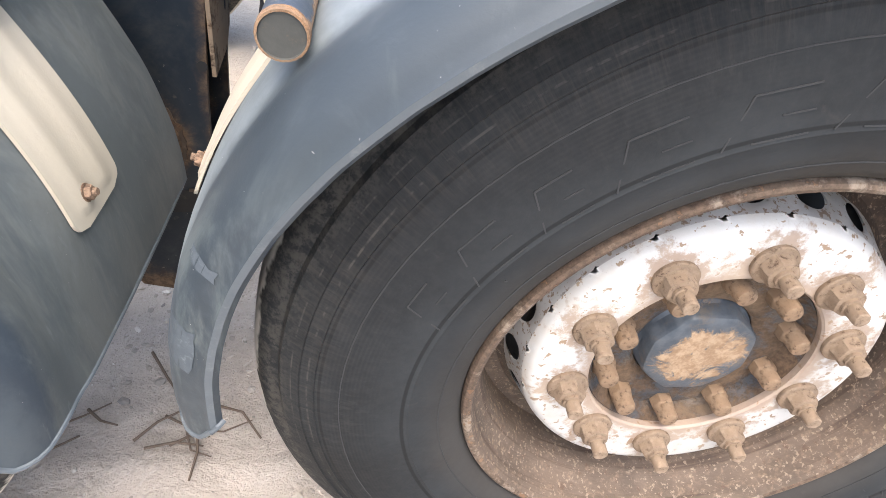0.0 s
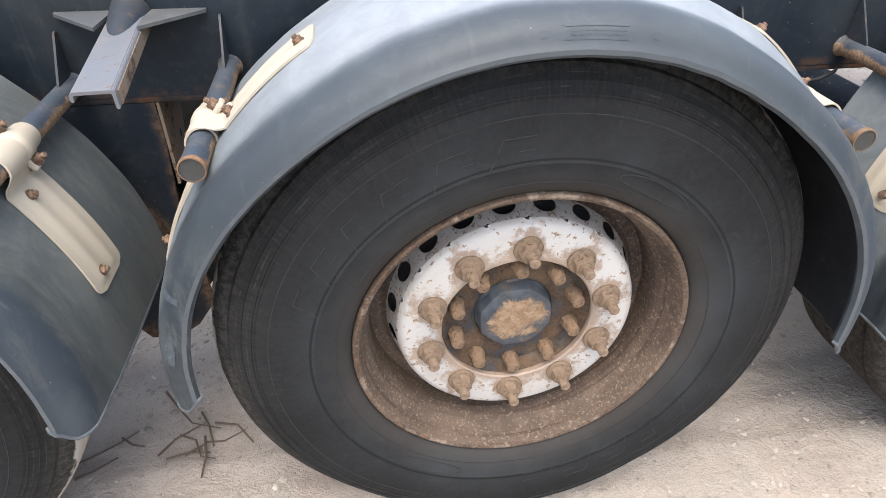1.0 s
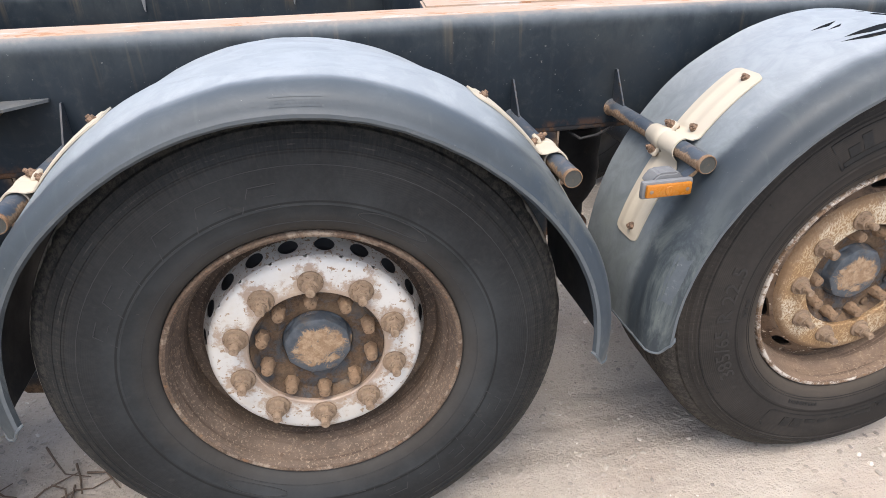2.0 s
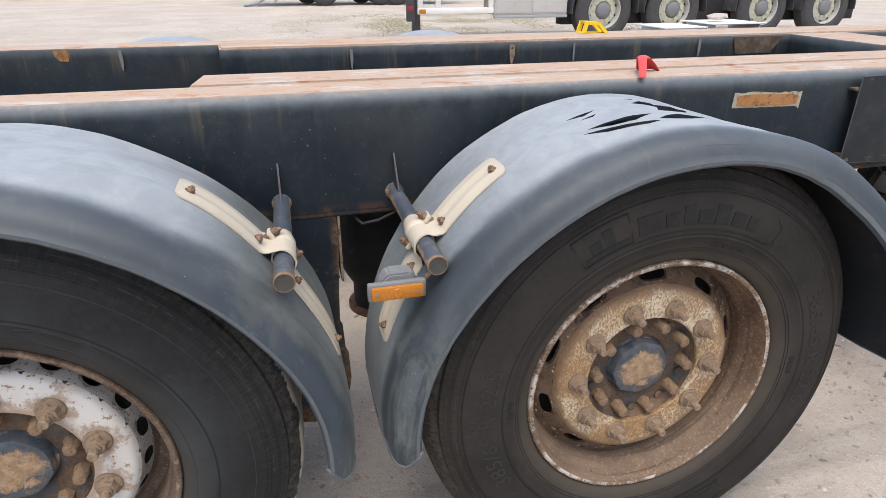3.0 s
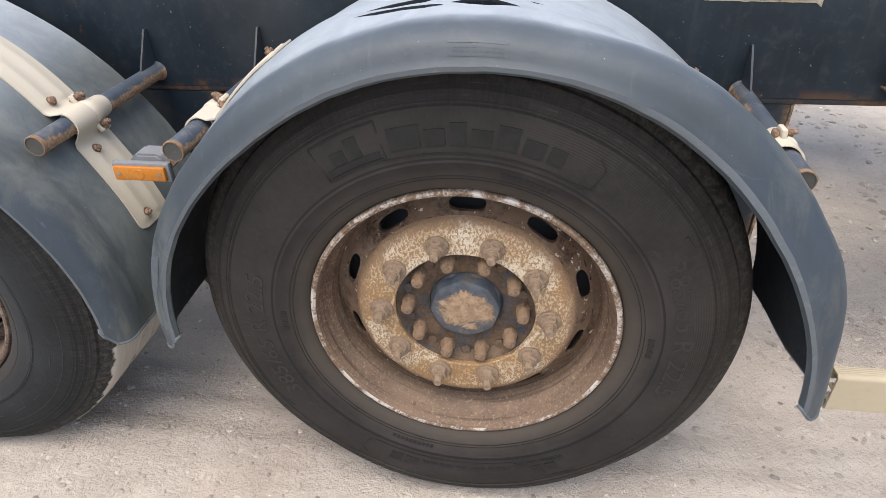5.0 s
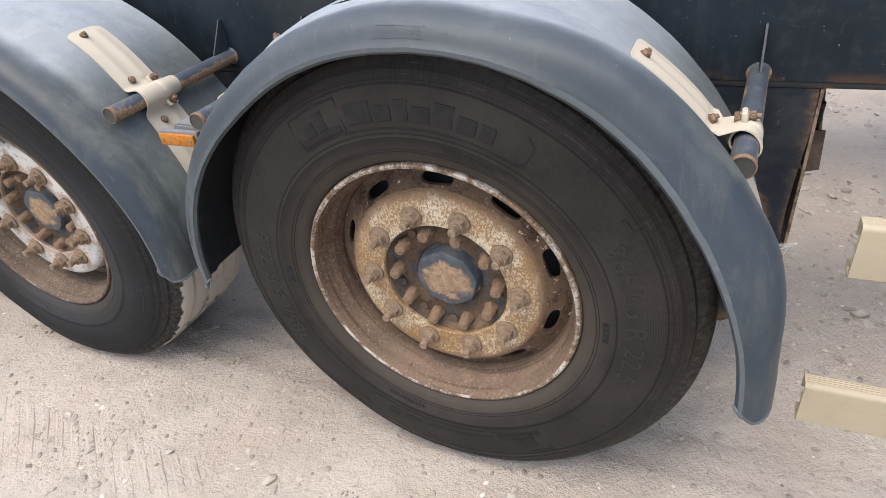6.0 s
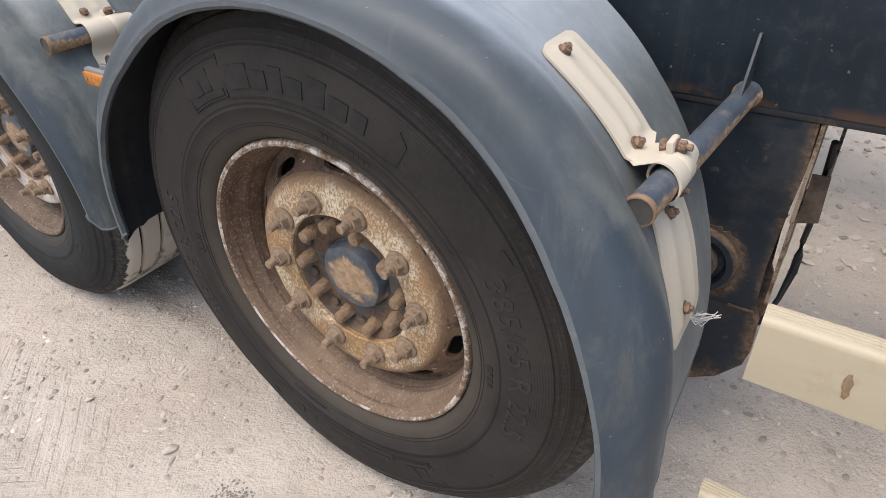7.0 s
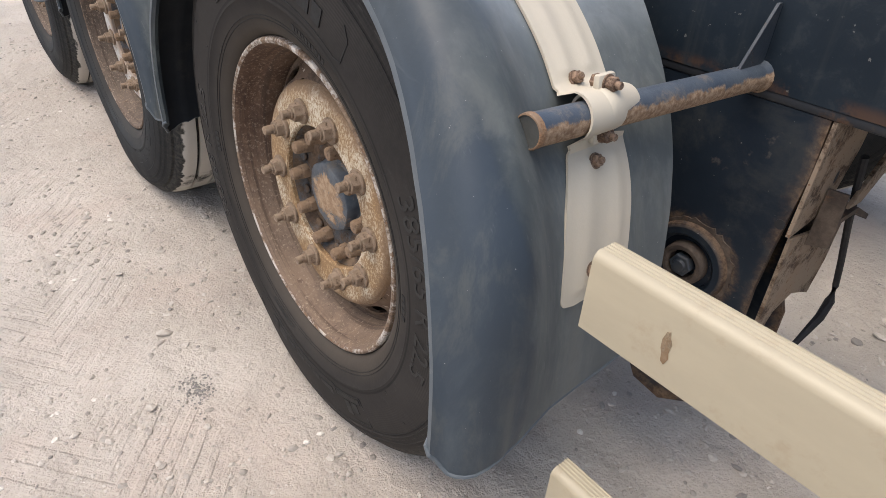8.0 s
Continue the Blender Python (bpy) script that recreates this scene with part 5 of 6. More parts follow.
# far rail's recess near the cross member: its shade is a dark rusty plate
bm = bmesh.new()
prism(bm, [(2.50, 1.10), (2.76, 1.10), (2.70, 1.03), (2.52, 1.03)], lambda u, v, w: Vector((u, 1.4515 - w, v)), 0.003)
part("dark_recess_plate", bm, RUST_DARK, trailer)

bm = bmesh.new()
prism(bm, [(-0.222, 1.100), (-0.180, 1.102), (-0.168, 1.086), (-0.178, 1.062), (-0.206, 1.064), (-0.218, 1.080)], lambda u, v, w: Vector((u, 1.6295 - w, v)), 0.001)
part("rust_patch", bm, PATCH_RUST, trailer, "orange rust patch")

# rubbed-through patch on the rail, with a pale border
bm = bmesh.new()
rng = random.Random(31)
ragged = [(1.742 + 0.011 * k, 1.0215 - 0.0002 * k - rng.choice((0, 0, 0.001, 0.003, 0.009)) * rng.random()) for k in range(21)]
ragged += [(1.964 - 0.011 * k, 1.0565 + 0.00025 * k + rng.uniform(-0.0022, 0.0028)) for k in range(21)]
prism(bm, ragged, lambda u, v, w: Vector((u, 0.4695 - w, v)), 0.0010)
patch = part("bare_patch", bm, PATCH_EDGE, trailer, "pale scraped border round a rust patch")
bm = bmesh.new()
prism(bm, [(1.754, 1.026), (1.79, 1.024), (1.90, 1.022), (1.95, 1.023), (1.956, 1.045), (1.93, 1.052), (1.80, 1.056), (1.757, 1.054)], lambda u, v, w: Vector((u, 0.4684 - w, v)), 0.0010)
part("rust_patch", bm, PATCH_RUST, patch, "orange rust patch")

# sheet-metal plate on a stand-off bracket
bm = bmesh.new()
prism(bm, [(2.128, 0.848), (2.332, 0.840), (2.340, 1.096), (2.132, 1.094)], lambda u, v, w: Vector((u, 0.438 + w + 0.02 * (u - 2.13), v)), 0.004)
plate = part("cover_plate", bm, PLATE, trailer, "dark painted sheet plate with screw holes")
bm = bmesh.new()
prism(bm, [(2.1262, 0.8463), (2.3336, 0.8383), (2.3416, 1.0977), (2.1304, 1.0957)], lambda u, v, w: Vector((u, 0.4386 + w + 0.02 * (u - 2.13), v)), 0.003)
part("worn_edge", bm, WING, plate, "pale worn edge")
for lo, hi in (((2.13, 0.442, 0.858), (2.155, 0.4695, 0.872)), ((2.122, 0.430, 0.852), (2.148, 0.4695, 0.857)), ((2.12, 0.442, 1.055), (2.15, 0.4695, 1.062)), ((2.31, 0.446, 1.05), (2.33, 0.4695, 1.065))):
    bm = bmesh.new()
    box(bm, lo, hi, 0.001)
    part("stand_off", bm, RUST_DARK, plate)
for x, z in ((2.162, 1.082), (2.240, 1.083), (2.148, 0.854), (2.233, 0.853), (2.290, 0.853)):
    bm = bmesh.new()
    cylinder(bm, (x, 0.4385 + 0.02 * (x - 2.13), z), (x, 0.4376 + 0.02 * (x - 2.13), z), 0.0085, 12, r2=0.007)
    screw = part("screw", bm, RUST_DARK, plate)
    bm = bmesh.new()
    cylinder(bm, (x, 0.4380 + 0.02 * (x - 2.13), z), (x, 0.4372 + 0.02 * (x - 2.13), z), 0.0042, 10)
    part("screw_hole", bm, BLACK_RUBBER, screw)

# diagonal channel and round perforated plate under the rail
bm = bmesh.new()
m = look((2.39, 0.52, 0.785), (2.79, 0.20, 0.645))
box(bm, (-0.035, -0.004, -0.62), (0.035, 0.004, 0.0), 0.002, m)
box(bm, (-0.035, -0.06, -0.62), (-0.028, -0.004, 0.0), 0.002, m)
box(bm, (0.028, -0.06, -0.62), (0.035, -0.004, 0.0), 0.002, m)
part("diagonal_channel", bm, FLANGE_LOW, trailer, "dark channel brace brown with dirt")
bm = bmesh.new()
revolve(bm, [(0.0, 0.0), (0.15, 0.0), (0.153, 0.003), (0.153, 0.009), (0.15, 0.012), (0.0, 0.012)], 40, m=pose(2.52, 0.60, 0.672, 90, 0, 0))
for k in range(12):
    a = radians(30 * k)
    cylinder(bm, (2.52 + 0.12 * math.cos(a), 0.60 + 0.12 * math.sin(a), 0.683), (2.52 + 0.12 * math.cos(a), 0.60 + 0.12 * math.sin(a), 0.688), 0.010, 10)
part("coupling_plate", bm, RUST, trailer, "rusty round steel plate with bolt heads")
bm = bmesh.new()
box(bm, (2.46, 0.54, 0.6835), (2.58, 0.66, 0.812), 0.004)
part("coupling_block", bm, CHASSIS, trailer)


def hanger(w):
    """A suspension hanger under the rail behind a wheel: two plates, an edge plate, the pivot bolt."""
    bm = bmesh.new()
    out = [(0.30, 0.8105), (0.658, 0.8105), (0.660, 0.73), (0.655, 0.66), (0.651, 0.60), (0.648, 0.52), (0.651, 0.44), (0.664, 0.41), (0.667, 0.33), (0.660, 0.29), (0.62, 0.235), (0.56, 0.195), (0.50, 0.205), (0.44, 0.30), (0.40, 0.50)]
    prism(bm, out, lambda u, v, d: Vector((w + u, 0.474 + d, v)), 0.010)
    body = part("hanger", bm, HANGER, trailer, "dark painted suspension hanger plate with rusty edges")
    bm = bmesh.new()
    prism(bm, out, lambda u, v, d: Vector((w + u, 0.622 + d, v)), 0.010)
    part("back_plate", bm, HANGER, body)
    bm = bmesh.new()
    prism(bm, [(0.4745, 0.8105), (0.622, 0.8105), (0.618, 0.74), (0.590, 0.665), (0.56, 0.640), (0.4745, 0.630)], lambda u, v, d: Vector((w + 0.6605 + d, u, v)), 0.006)
    flange = part("edge_plate", bm, TAN_RUST, body, "tan edge plate with rust streaks")
    bm = bmesh.new()
    revolve(bm, [(0.0, 0.0), (0.006, 0.0)], 10, m=pose(w + 0.6668, 0.565, 0.705, 0, 0, 90) @ Matrix.Diagonal((1, 1, 1.8, 1)))
    part("slot", bm, BLACK_RUBBER, flange)
    px, pz = w + PIVOT[0], PIVOT[1]
    m = Matrix.Translation((px, 0, pz))
    bm = bmesh.new()
    revolve(bm, [(0.049, 0.4735), (0.051, 0.464), (0.056, 0.459), (0.067, 0.459), (0.072, 0.463), (0.0745, 0.4735)], 40, m=m)
    ring = part("pivot_ring", bm, HANGER, body, "dark pivot ring with rust round its edge")
    bm = bmesh.new()
    crust = random.Random(7)
    rough_edge = [(radians(-40 + 5.0 * k), 0.0790 + crust.uniform(0, 0.009) * math.sin(math.pi * k / 36)) for k in range(37)]
    outline = [(r * math.cos(a), r * math.sin(a)) for a, r in rough_edge] + [(0.0735 * math.cos(a), 0.0735 * math.sin(a)) for a, r in reversed(rough_edge)]
    prism(bm, outline, lambda u, v, d: Vector((px + u, 0.4737 - d, pz + v)), 0.0022)
    part("rust_crust", bm, RUST_DARK, ring, "brown rust crust")
    bm = bmesh.new()
    revolve(bm, [(0.024, 0.4735), (0.025, 0.458), (0.029, 0.454), (0.035, 0.454), (0.038, 0.458), (0.039, 0.4735)], 32, m=m)
    part("pivot_washer", bm, RUST_DARK, ring, "rust-brown washer cup")
    bm = bmesh.new()
    revolve(bm, [(0.0, 0.446), (0.010, 0.446), (0.0125, 0.450), (0.0125, 0.462)], 20, m=m)
    hexagon(bm, (px, 0.468, pz), (px, 0.4505, pz), 0.0205)
    part("pivot_bolt", bm, GUSSET, ring)
    for x, z, r in ((0.648, 0.645, 0.008), (0.575, 0.245, 0.006)):
        bm = bmesh.new()
        cylinder(bm, (w + x, 0.4738, z), (w + x, 0.4730, z), r, 12)
        part("hanger_hole", bm, BLACK_RUBBER, body)
    bm = bmesh.new()
    prism(bm, [(0.545, 0.428), (0.625, 0.424), (0.612, 0.382), (0.56, 0.376)], lambda u, v, d: Vector((w + u, 0.4732 + d, v)), 0.0007)
    part("hanger_gap", bm, BLACK_RUBBER, body)
    bm = bmesh.new()
    box(bm, (w + 0.605, 0.471, 0.424), (w + 0.652, 0.4738, 0.430), 0.001)
    part("stiffener", bm, RUST_DARK, body)
    if w > 1.0:
        bm = bmesh.new()
        prism(bm, [(0.4845, 0.625), (0.60, 0.60), (0.70, 0.585), (0.705, 0.50), (0.69, 0.43), (0.66, 0.445), (0.60, 0.47), (0.545, 0.455), (0.525, 0.41), (0.4965, 0.44)], lambda u, v, d: Vector((w + 0.662 + d, u, v)), 0.006)
        part("lower_plate", bm, TAN_RUST, body, "tan rusted lower plate with a slot")
        bm = bmesh.new()
        prism(bm, [(0.6685, 0.690), (0.697, 0.692), (0.702, 0.602), (0.6685, 0.592)], lambda u, v, d: Vector((w + u, 0.548 + d, v)), 0.006)
        prism(bm, [(0.5545, 0.640), (0.62, 0.640), (0.70, 0.600), (0.70, 0.610), (0.62, 0.650), (0.5545, 0.650)], lambda u, v, d: Vector((w + 0.6685 + d, u, v)), 0.030)
        part("angle_tab", bm, RUST_DARK, body, "dark rusty bracket tab")
        bm = bmesh.new()
        prism(bm, [(0.58, 0.658), (0.63, 0.655), (0.75, 0.735), (0.70, 0.765)], lambda u, v, d: Vector((w + 0.690 + d, u, v)), 0.006)
        part("rear_strip", bm, TAN_RUST, body)
    return body


for w in WHEEL_X:
    hanger(w)

# a hanging cable behind the last hanger
bm = bmesh.new()
tube_along(bm, [(1.990, 0.585, 0.74), (1.992, 0.61, 0.68), (1.995, 0.650, 0.60), (1.996, 0.715, 0.50), (1.994, 0.768, 0.425), (1.996, 0.775, 0.385), (1.996, 0.760, 0.350), (1.987, 0.717, 0.298), (1.970, 0.66, 0.265), (1.94, 0.62, 0.255)], [0.006, 0.006, 0.006, 0.006, 0.006, 0.009, 0.009, 0.006, 0.006, 0.006])
part("cable", bm, BLACK_RUBBER, trailer, "black hanging cable")
bm = bmesh.new()
for k in range(7):
    a = 0.9 * k
    tube_along(bm, [(1.902, 0.098 + 0.0015 * k, 0.676), (1.914 + 0.006 * math.cos(a), 0.098 + 0.006 * math.sin(a), 0.681 + 0.008 * math.sin(2 * a)), (1.932 + 0.004 * math.sin(3 * a), 0.100 + 0.002 * k, 0.689 + 0.002 * math.cos(a))], 0.0007, 4)
for k in range(16):
    a = 2.4 * k
    tube_along(bm, [(1.906 + 0.004 * math.cos(a), 0.099, 0.678 + 0.004 * math.sin(a)), (1.911 + 0.010 * math.cos(a + 1), 0.099 + 0.006 * math.sin(3 * a), 0.681 + 0.008 * math.sin(a + 1)), (1.913 + 0.006 * math.cos(a + 2.5), 0.100, 0.682 + 0.006 * math.sin(a + 2.5))], 0.0006, 4)
part("cobweb", bm, WEB, trailer, "dusty white cobweb fluff")

# air springs behind the rail
for w in (-0.505, 0.80):
    bm = bmesh.new()
    prof = [(0.0, 0.395), (0.075, 0.395), (0.082, 0.402), (0.082, 0.47), (0.10, 0.50), (0.118, 0.54), (0.122, 0.60), (0.116, 0.64), (0.120, 0.69), (0.116, 0.74), (0.095, 0.765), (0.0, 0.768)]
    revolve(bm, [(r, -z) for r, z in prof], 36, m=pose(w, 0.78, 0, -90, 0, 0))
    spring = part("air_spring", bm, BLACK_RUBBER, trailer, "black rubber air spring bellows")
    bm = bmesh.new()
    cylinder(bm, (w, 0.78, 0.382), (w, 0.78, 0.397), 0.10, 28)
    part("base_plate", bm, RUST, spring)
    bm = bmesh.new()
    cylinder(bm, (w, 0.78, 0.765), (w, 0.78, 0.90), 0.05, 16)
    part("top_seat", bm, CHASSIS, spring)
bm = bmesh.new()
tube_along(bm, [(0.70, 0.50, 0.80), (0.72, 0.46, 0.79), (0.76, 0.45, 0.80), (0.80, 0.46, 0.812), (0.84, 0.50, 0.81)], 0.004)
part("air_hose", bm, BLACK_RUBBER, trailer)

# axle beams
for w in WHEEL_X:
    bm = bmesh.new()
    cylinder(bm, (w, 0.30, AXLE), (w, 2 * MID_Y - 0.30, AXLE), 0.065, 20)
    part("axle", bm, CHASSIS, trailer)

# stub channel with two side gussets, ahead of the first fender pair
bm = bmesh.new()
m = look((-0.640, 0.4695, 0.988), (-0.620, 0.145, 0.958))
prism(bm, [(-0.030, -0.001), (-0.026, 0.003), (0.026, 0.003), (0.030, -0.001), (0.030, -0.026), (0.025, -0.026), (0.025, -0.002), (-0.025, -0.002), (-0.025, -0.012), (-0.030, -0.012)], lambda u, v, d: m @ Vector((-u, v, 0.01 - d)), 0.34)
bmesh.ops.bevel(bm, geom=[e for e in bm.edges if abs((m.inverted() @ e.verts[0].co).z - (m.inverted() @ e.verts[1].co).z) > 0.3], offset=0.0012, segments=2, affect="EDGES")
stub = part("stub_channel", bm, STUB, trailer, "blue-grey painted steel channel stub with rusty sides")
for s in (-1, 1):
    bm = bmesh.new()
    prism(bm, [(0.03 * s, 0.4695), (0.128 * s, 0.4695), (0.128 * s, 0.460), (0.034 * s, 0.362)], lambda u, v, d: Vector((-0.640 + u, v, 0.979 + d)), 0.006)
    part("gusset", bm, WING, stub, "grey dirty side gusset")
bm = bmesh.new()
prism(bm, [(0.0302, -0.003), (0.0314, -0.003), (0.0314, -0.025), (0.0302, -0.025)], lambda u, v, d: m @ Vector((-u, v, -d)), 0.318)
part("rusted_side", bm, TAN_RUST, stub, "tan rusted side of the channel")
bm = bmesh.new()
cylinder(bm, (-0.640, 0.4695, 0.983), (-0.636, 0.330, 0.950), 0.034, 28, r2=0.026, bevel=0.004)
part("stub_pin", bm, GUSSET, stub, "dark round boss welded to the rail")

# amber side marker lamp on its bracket
bm = bmesh.new()
box(bm, (0.674, 0.036, 0.801), (0.784, 0.050, 0.838), 0.004)
lamp = part("side_marker_lamp", bm, LAMP_GREY, trailer, "amber side marker lamp in a grey housing")
bm = bmesh.new()
box(bm, (0.680, 0.028, 0.806), (0.778, 0.037, 0.833), 0.003)
cylinder(bm, (0.729, 0.030, 0.8195), (0.729, 0.0268, 0.8195), 0.010, 20, bevel=0.001)
part("lens", bm, AMBER, lamp, "amber plastic lens")
for x in (0.690, 0.768):
    bm = bmesh.new()
    cylinder(bm, (x, 0.029, 0.8195), (x, 0.0272, 0.8195), 0.0042, 10)
    part("lens_screw", bm, NUT, lamp)
bm = bmesh.new()
m = pose(0.735, 0.072, 0.822)
prism(bm, [(-0.038, 0.0), (0.040, 0.0), (0.032, 0.019), (0.022, 0.026), (-0.018, 0.026), (-0.029, 0.018)], lambda u, v, d: m @ Vector((u, -0.022 + d, v)), 0.042)
bmesh.ops.bevel(bm, geom=list(bm.edges), offset=0.004, segments=2, affect="EDGES")
part("housing", bm, LAMP_GREY, lamp)
bm = bmesh.new()
prism(bm, [(0.775, 0.832), (0.806, 0.856), (0.806, 0.848), (0.780, 0.822)], lambda u, v, d: Vector((u, 0.052 + d, v)), 0.022)
part("lamp_bracket", bm, TUBE, lamp)


def guard(z0, z1, y0, y1, x0):
    """A hollow side-guard profile: outer walls, inner slot, open end."""
    bm = bmesh.new()
    h, w = z1 - z0, y1 - y0
    top = []
    for k in range(4):
        y = y0 + w * (0.34 + 0.16 * k)
        top += [(y, z1), (y + 0.001, z1 - 0.0012), (y + 0.0028, z1 - 0.0012), (y + 0.0038, z1)]
    out = [(y0, z0 + 0.004), (y0, z1 - 0.009), (y0 + 0.0007, z1 - 0.0056), (y0 + 0.0026, z1 - 0.0026), (y0 + 0.0056, z1 - 0.0007), (y0 + 0.009, z1)] + top + [(y1 - 0.002, z1), (y1, z1 - 0.002)]
    out += [(y1, z1 - 0.33 * h), (y1 - 0.004, z1 - 0.33 * h), (y1 - 0.004, z1 - 0.005), (y0 + 0.005, z1 - 0.005), (y0 + 0.005, z1 - 0.40 * h), (y1 - 0.010, z1 - 0.40 * h), (y1 - 0.010, z1 - 0.45 * h),
            (y0 + 0.005, z1 - 0.45 * h), (y0 + 0.005, z0 + 0.30 * h), (y1 - 0.010, z0 + 0.30 * h), (y1 - 0.010, z0 + 0.25 * h), (y0 + 0.005, z0 + 0.25 * h), (y0 + 0.005, z0 + 0.005), (y1 - 0.004, z0 + 0.005),
            (y1 - 0.004, z0 + 0.20 * h), (y1, z0 + 0.20 * h), (y1, z0 + 0.001), (y0 + 0.004, z0)]
    prism(bm, out, lambda u, v, d: Vector((x0 + d, u, v)), 5.2 - x0)
    return part("side_guard", bm, BEAM, trailer, "cream painted hollow side guard rail")


g = guard(0.7285, 0.8155, -0.034, -0.005, 1.983)
bm = bmesh.new()
prism(bm, [(2.0665, 0.778), (2.0685, 0.7865), (2.0715, 0.788), (2.0730, 0.782), (2.0755, 0.777), (2.0745, 0.768), (2.0760, 0.762), (2.0735, 0.755), (2.0700, 0.757), (2.0690, 0.765), (2.0672, 0.769)], lambda u, v, d: Vector((u - 0.004, -0.034 - d, v - 0.002)), 0.0006)
part("rust_spot", bm, SPOT, g)
guard(0.412, 0.498, -0.016, 0.014, 1.978)
for x in (3.3, 4.9):
    bm = bmesh.new()
    box(bm, (x, 0.0145, 0.40), (x + 0.06, 0.060, 0.86), 0.004)
    box(bm, (x, 0.0605, 0.80), (x + 0.06, 0.4695, 0.86), 0.004)
    part("guard_post", bm, CHASSIS, trailer)


# ---- loose things on the rails ----
def bent_strip(bm, spine, widths, side, dip, thick=0.003, n=8):
    """A curved plastic strip along a spine, arched across its width."""
    rows = []
    for p, w in zip(spine, widths):
        rows.append([Vector(p) + Vector(side) * w * (-1 + 2 * k / n) + Vector((0, 0, -dip * w * (-1 + 2 * k / n) ** 2)) for k in range(n + 1)])
    up = [[bm.verts.new(v) for v in r] for r in rows]
    lo = [[bm.verts.new(v - Vector((0, 0, thick))) for v in r] for r in rows]
    for a, b, c, d in zip(up, up[1:], lo, lo[1:]):
        for k in range(n):
            bm.faces.new((a[k], a[k + 1], b[k + 1], b[k]))
            bm.faces.new((c[k], d[k], d[k + 1], c[k + 1]))
        for k in (0, n):
            bm.faces.new((a[k], b[k], d[k], c[k]))
    for k in range(n):
        for a, c in ((up[0], lo[0]), (up[-1], lo[-1])):
            bm.faces.new((a[k], a[k + 1], c[k + 1], c[k]))


bm = bmesh.new()
bent_strip(bm, [(1.455, 0.470, 1.116), (1.460, 0.477, 1.121), (1.478, 0.508, 1.136), (1.495, 0.540, 1.149), (1.508, 0.564, 1.156), (1.520, 0.578, 1.155), (1.534, 0.588, 1.144), (1.546, 0.596, 1.131), (1.560, 0.604, 1.1165)],
           [0.005, 0.009, 0.010, 0.011, 0.013, 0.018, 0.024, 0.029, 0.030], (0.80, -0.60, 0.0), 0.35)
tagged(part("plastic_clip", bm, RED), "small bent red plastic clip lying on the chassis rail", "plastic clip")

bm = bmesh.new()
for d in (0.0, 0.055):
    prism(bm, [(0.0, 0.0), (0.014, 0.050), (0.082, 0.046), (0.128, 0.0), (0.108, 0.0), (0.074, 0.033), (0.026, 0.036), (0.017, 0.0)], lambda u, v, w: Vector((1.885 + u, 1.67 + d + w, 1.111 + v)), 0.014)
prism(bm, [(0.014, 0.050), (0.082, 0.046), (0.080, 0.038), (0.018, 0.041)], lambda u, v, w: Vector((1.885 + u, 1.684 + w, 1.111 + v)), 0.041)
prism(bm, [(0.0, 0.0), (0.128, 0.0), (0.126, 0.005), (0.002, 0.005)], lambda u, v, w: Vector((1.885 + u, 1.684 + w, 1.111 + v)), 0.041)
tagged(part("wheel_chock", bm, YELLOW), "yellow plastic wheel chock on the far chassis rail", "wheel chock")


# storage box on the far side with two pale lids, and a stone on one of them
bm = bmesh.new()
box(bm, (2.42, 1.90, 0.62), (3.08, 2.20, 1.060), 0.01)
store = part("storage_box", bm, GREY, trailer, "dark storage box with pale loose lids")
bm = bmesh.new()
box(bm, (2.45, 1.90, 1.0985), (2.70, 2.18, 1.1065), 0.003)
box(bm, (2.48, 1.93, 1.0605), (2.68, 2.16, 1.0990), 0.003)
part("lid", bm, WHITE, store, "white plastic lid")
bm = bmesh.new()
box(bm, (2.72, 1.90, 1.114), (3.05, 2.18, 1.120), 0.002)
box(bm, (2.75, 1.92, 1.0605), (2.76, 2.16, 1.1138), 0.002)
box(bm, (3.02, 1.92, 1.0605), (3.03, 2.16, 1.1138), 0.002)
part("raised_lid", bm, WHITE, store, "white sheet standing on two battens")


# ---- stones and twigs ----
def stone_into(verts, faces, p, size, rng):
    base = [(0, 0, 1), (0.9, 0, 0.3), (0.25, 0.85, 0.3), (-0.75, 0.5, 0.3), (-0.7, -0.55, 0.3), (0.3, -0.85, 0.3), (0.6, 0.5, -0.5), (-0.3, 0.7, -0.5), (-0.8, 0, -0.5), (-0.3, -0.7, -0.5), (0.6, -0.5, -0.5)]
    tri = [(0, 1, 2), (0, 2, 3), (0, 3, 4), (0, 4, 5), (0, 5, 1), (1, 6, 2), (2, 6, 7), (2, 7, 3), (3, 7, 8), (3, 8, 4), (4, 8, 9), (4, 9, 5), (5, 9, 10), (5, 10, 1), (1, 10, 6)]
    o = len(verts)
    turn = Euler((rng.uniform(-0.4, 0.4), rng.uniform(-0.4, 0.4), rng.uniform(0, 6.3))).to_matrix()
    sx, sy, sz = size * rng.uniform(0.7, 1.35), size * rng.uniform(0.6, 1.0), size * rng.uniform(0.26, 0.55)
    for b in base:
        q = turn @ Vector((b[0] * sx * rng.uniform(0.8, 1.2), b[1] * sy * rng.uniform(0.8, 1.2), b[2] * sz * rng.uniform(0.85, 1.15)))
        verts.append((p[0] + q.x, p[1] + q.y, p[2] + q.z))
    faces.extend(tuple(o + i for i in t) for t in tri)


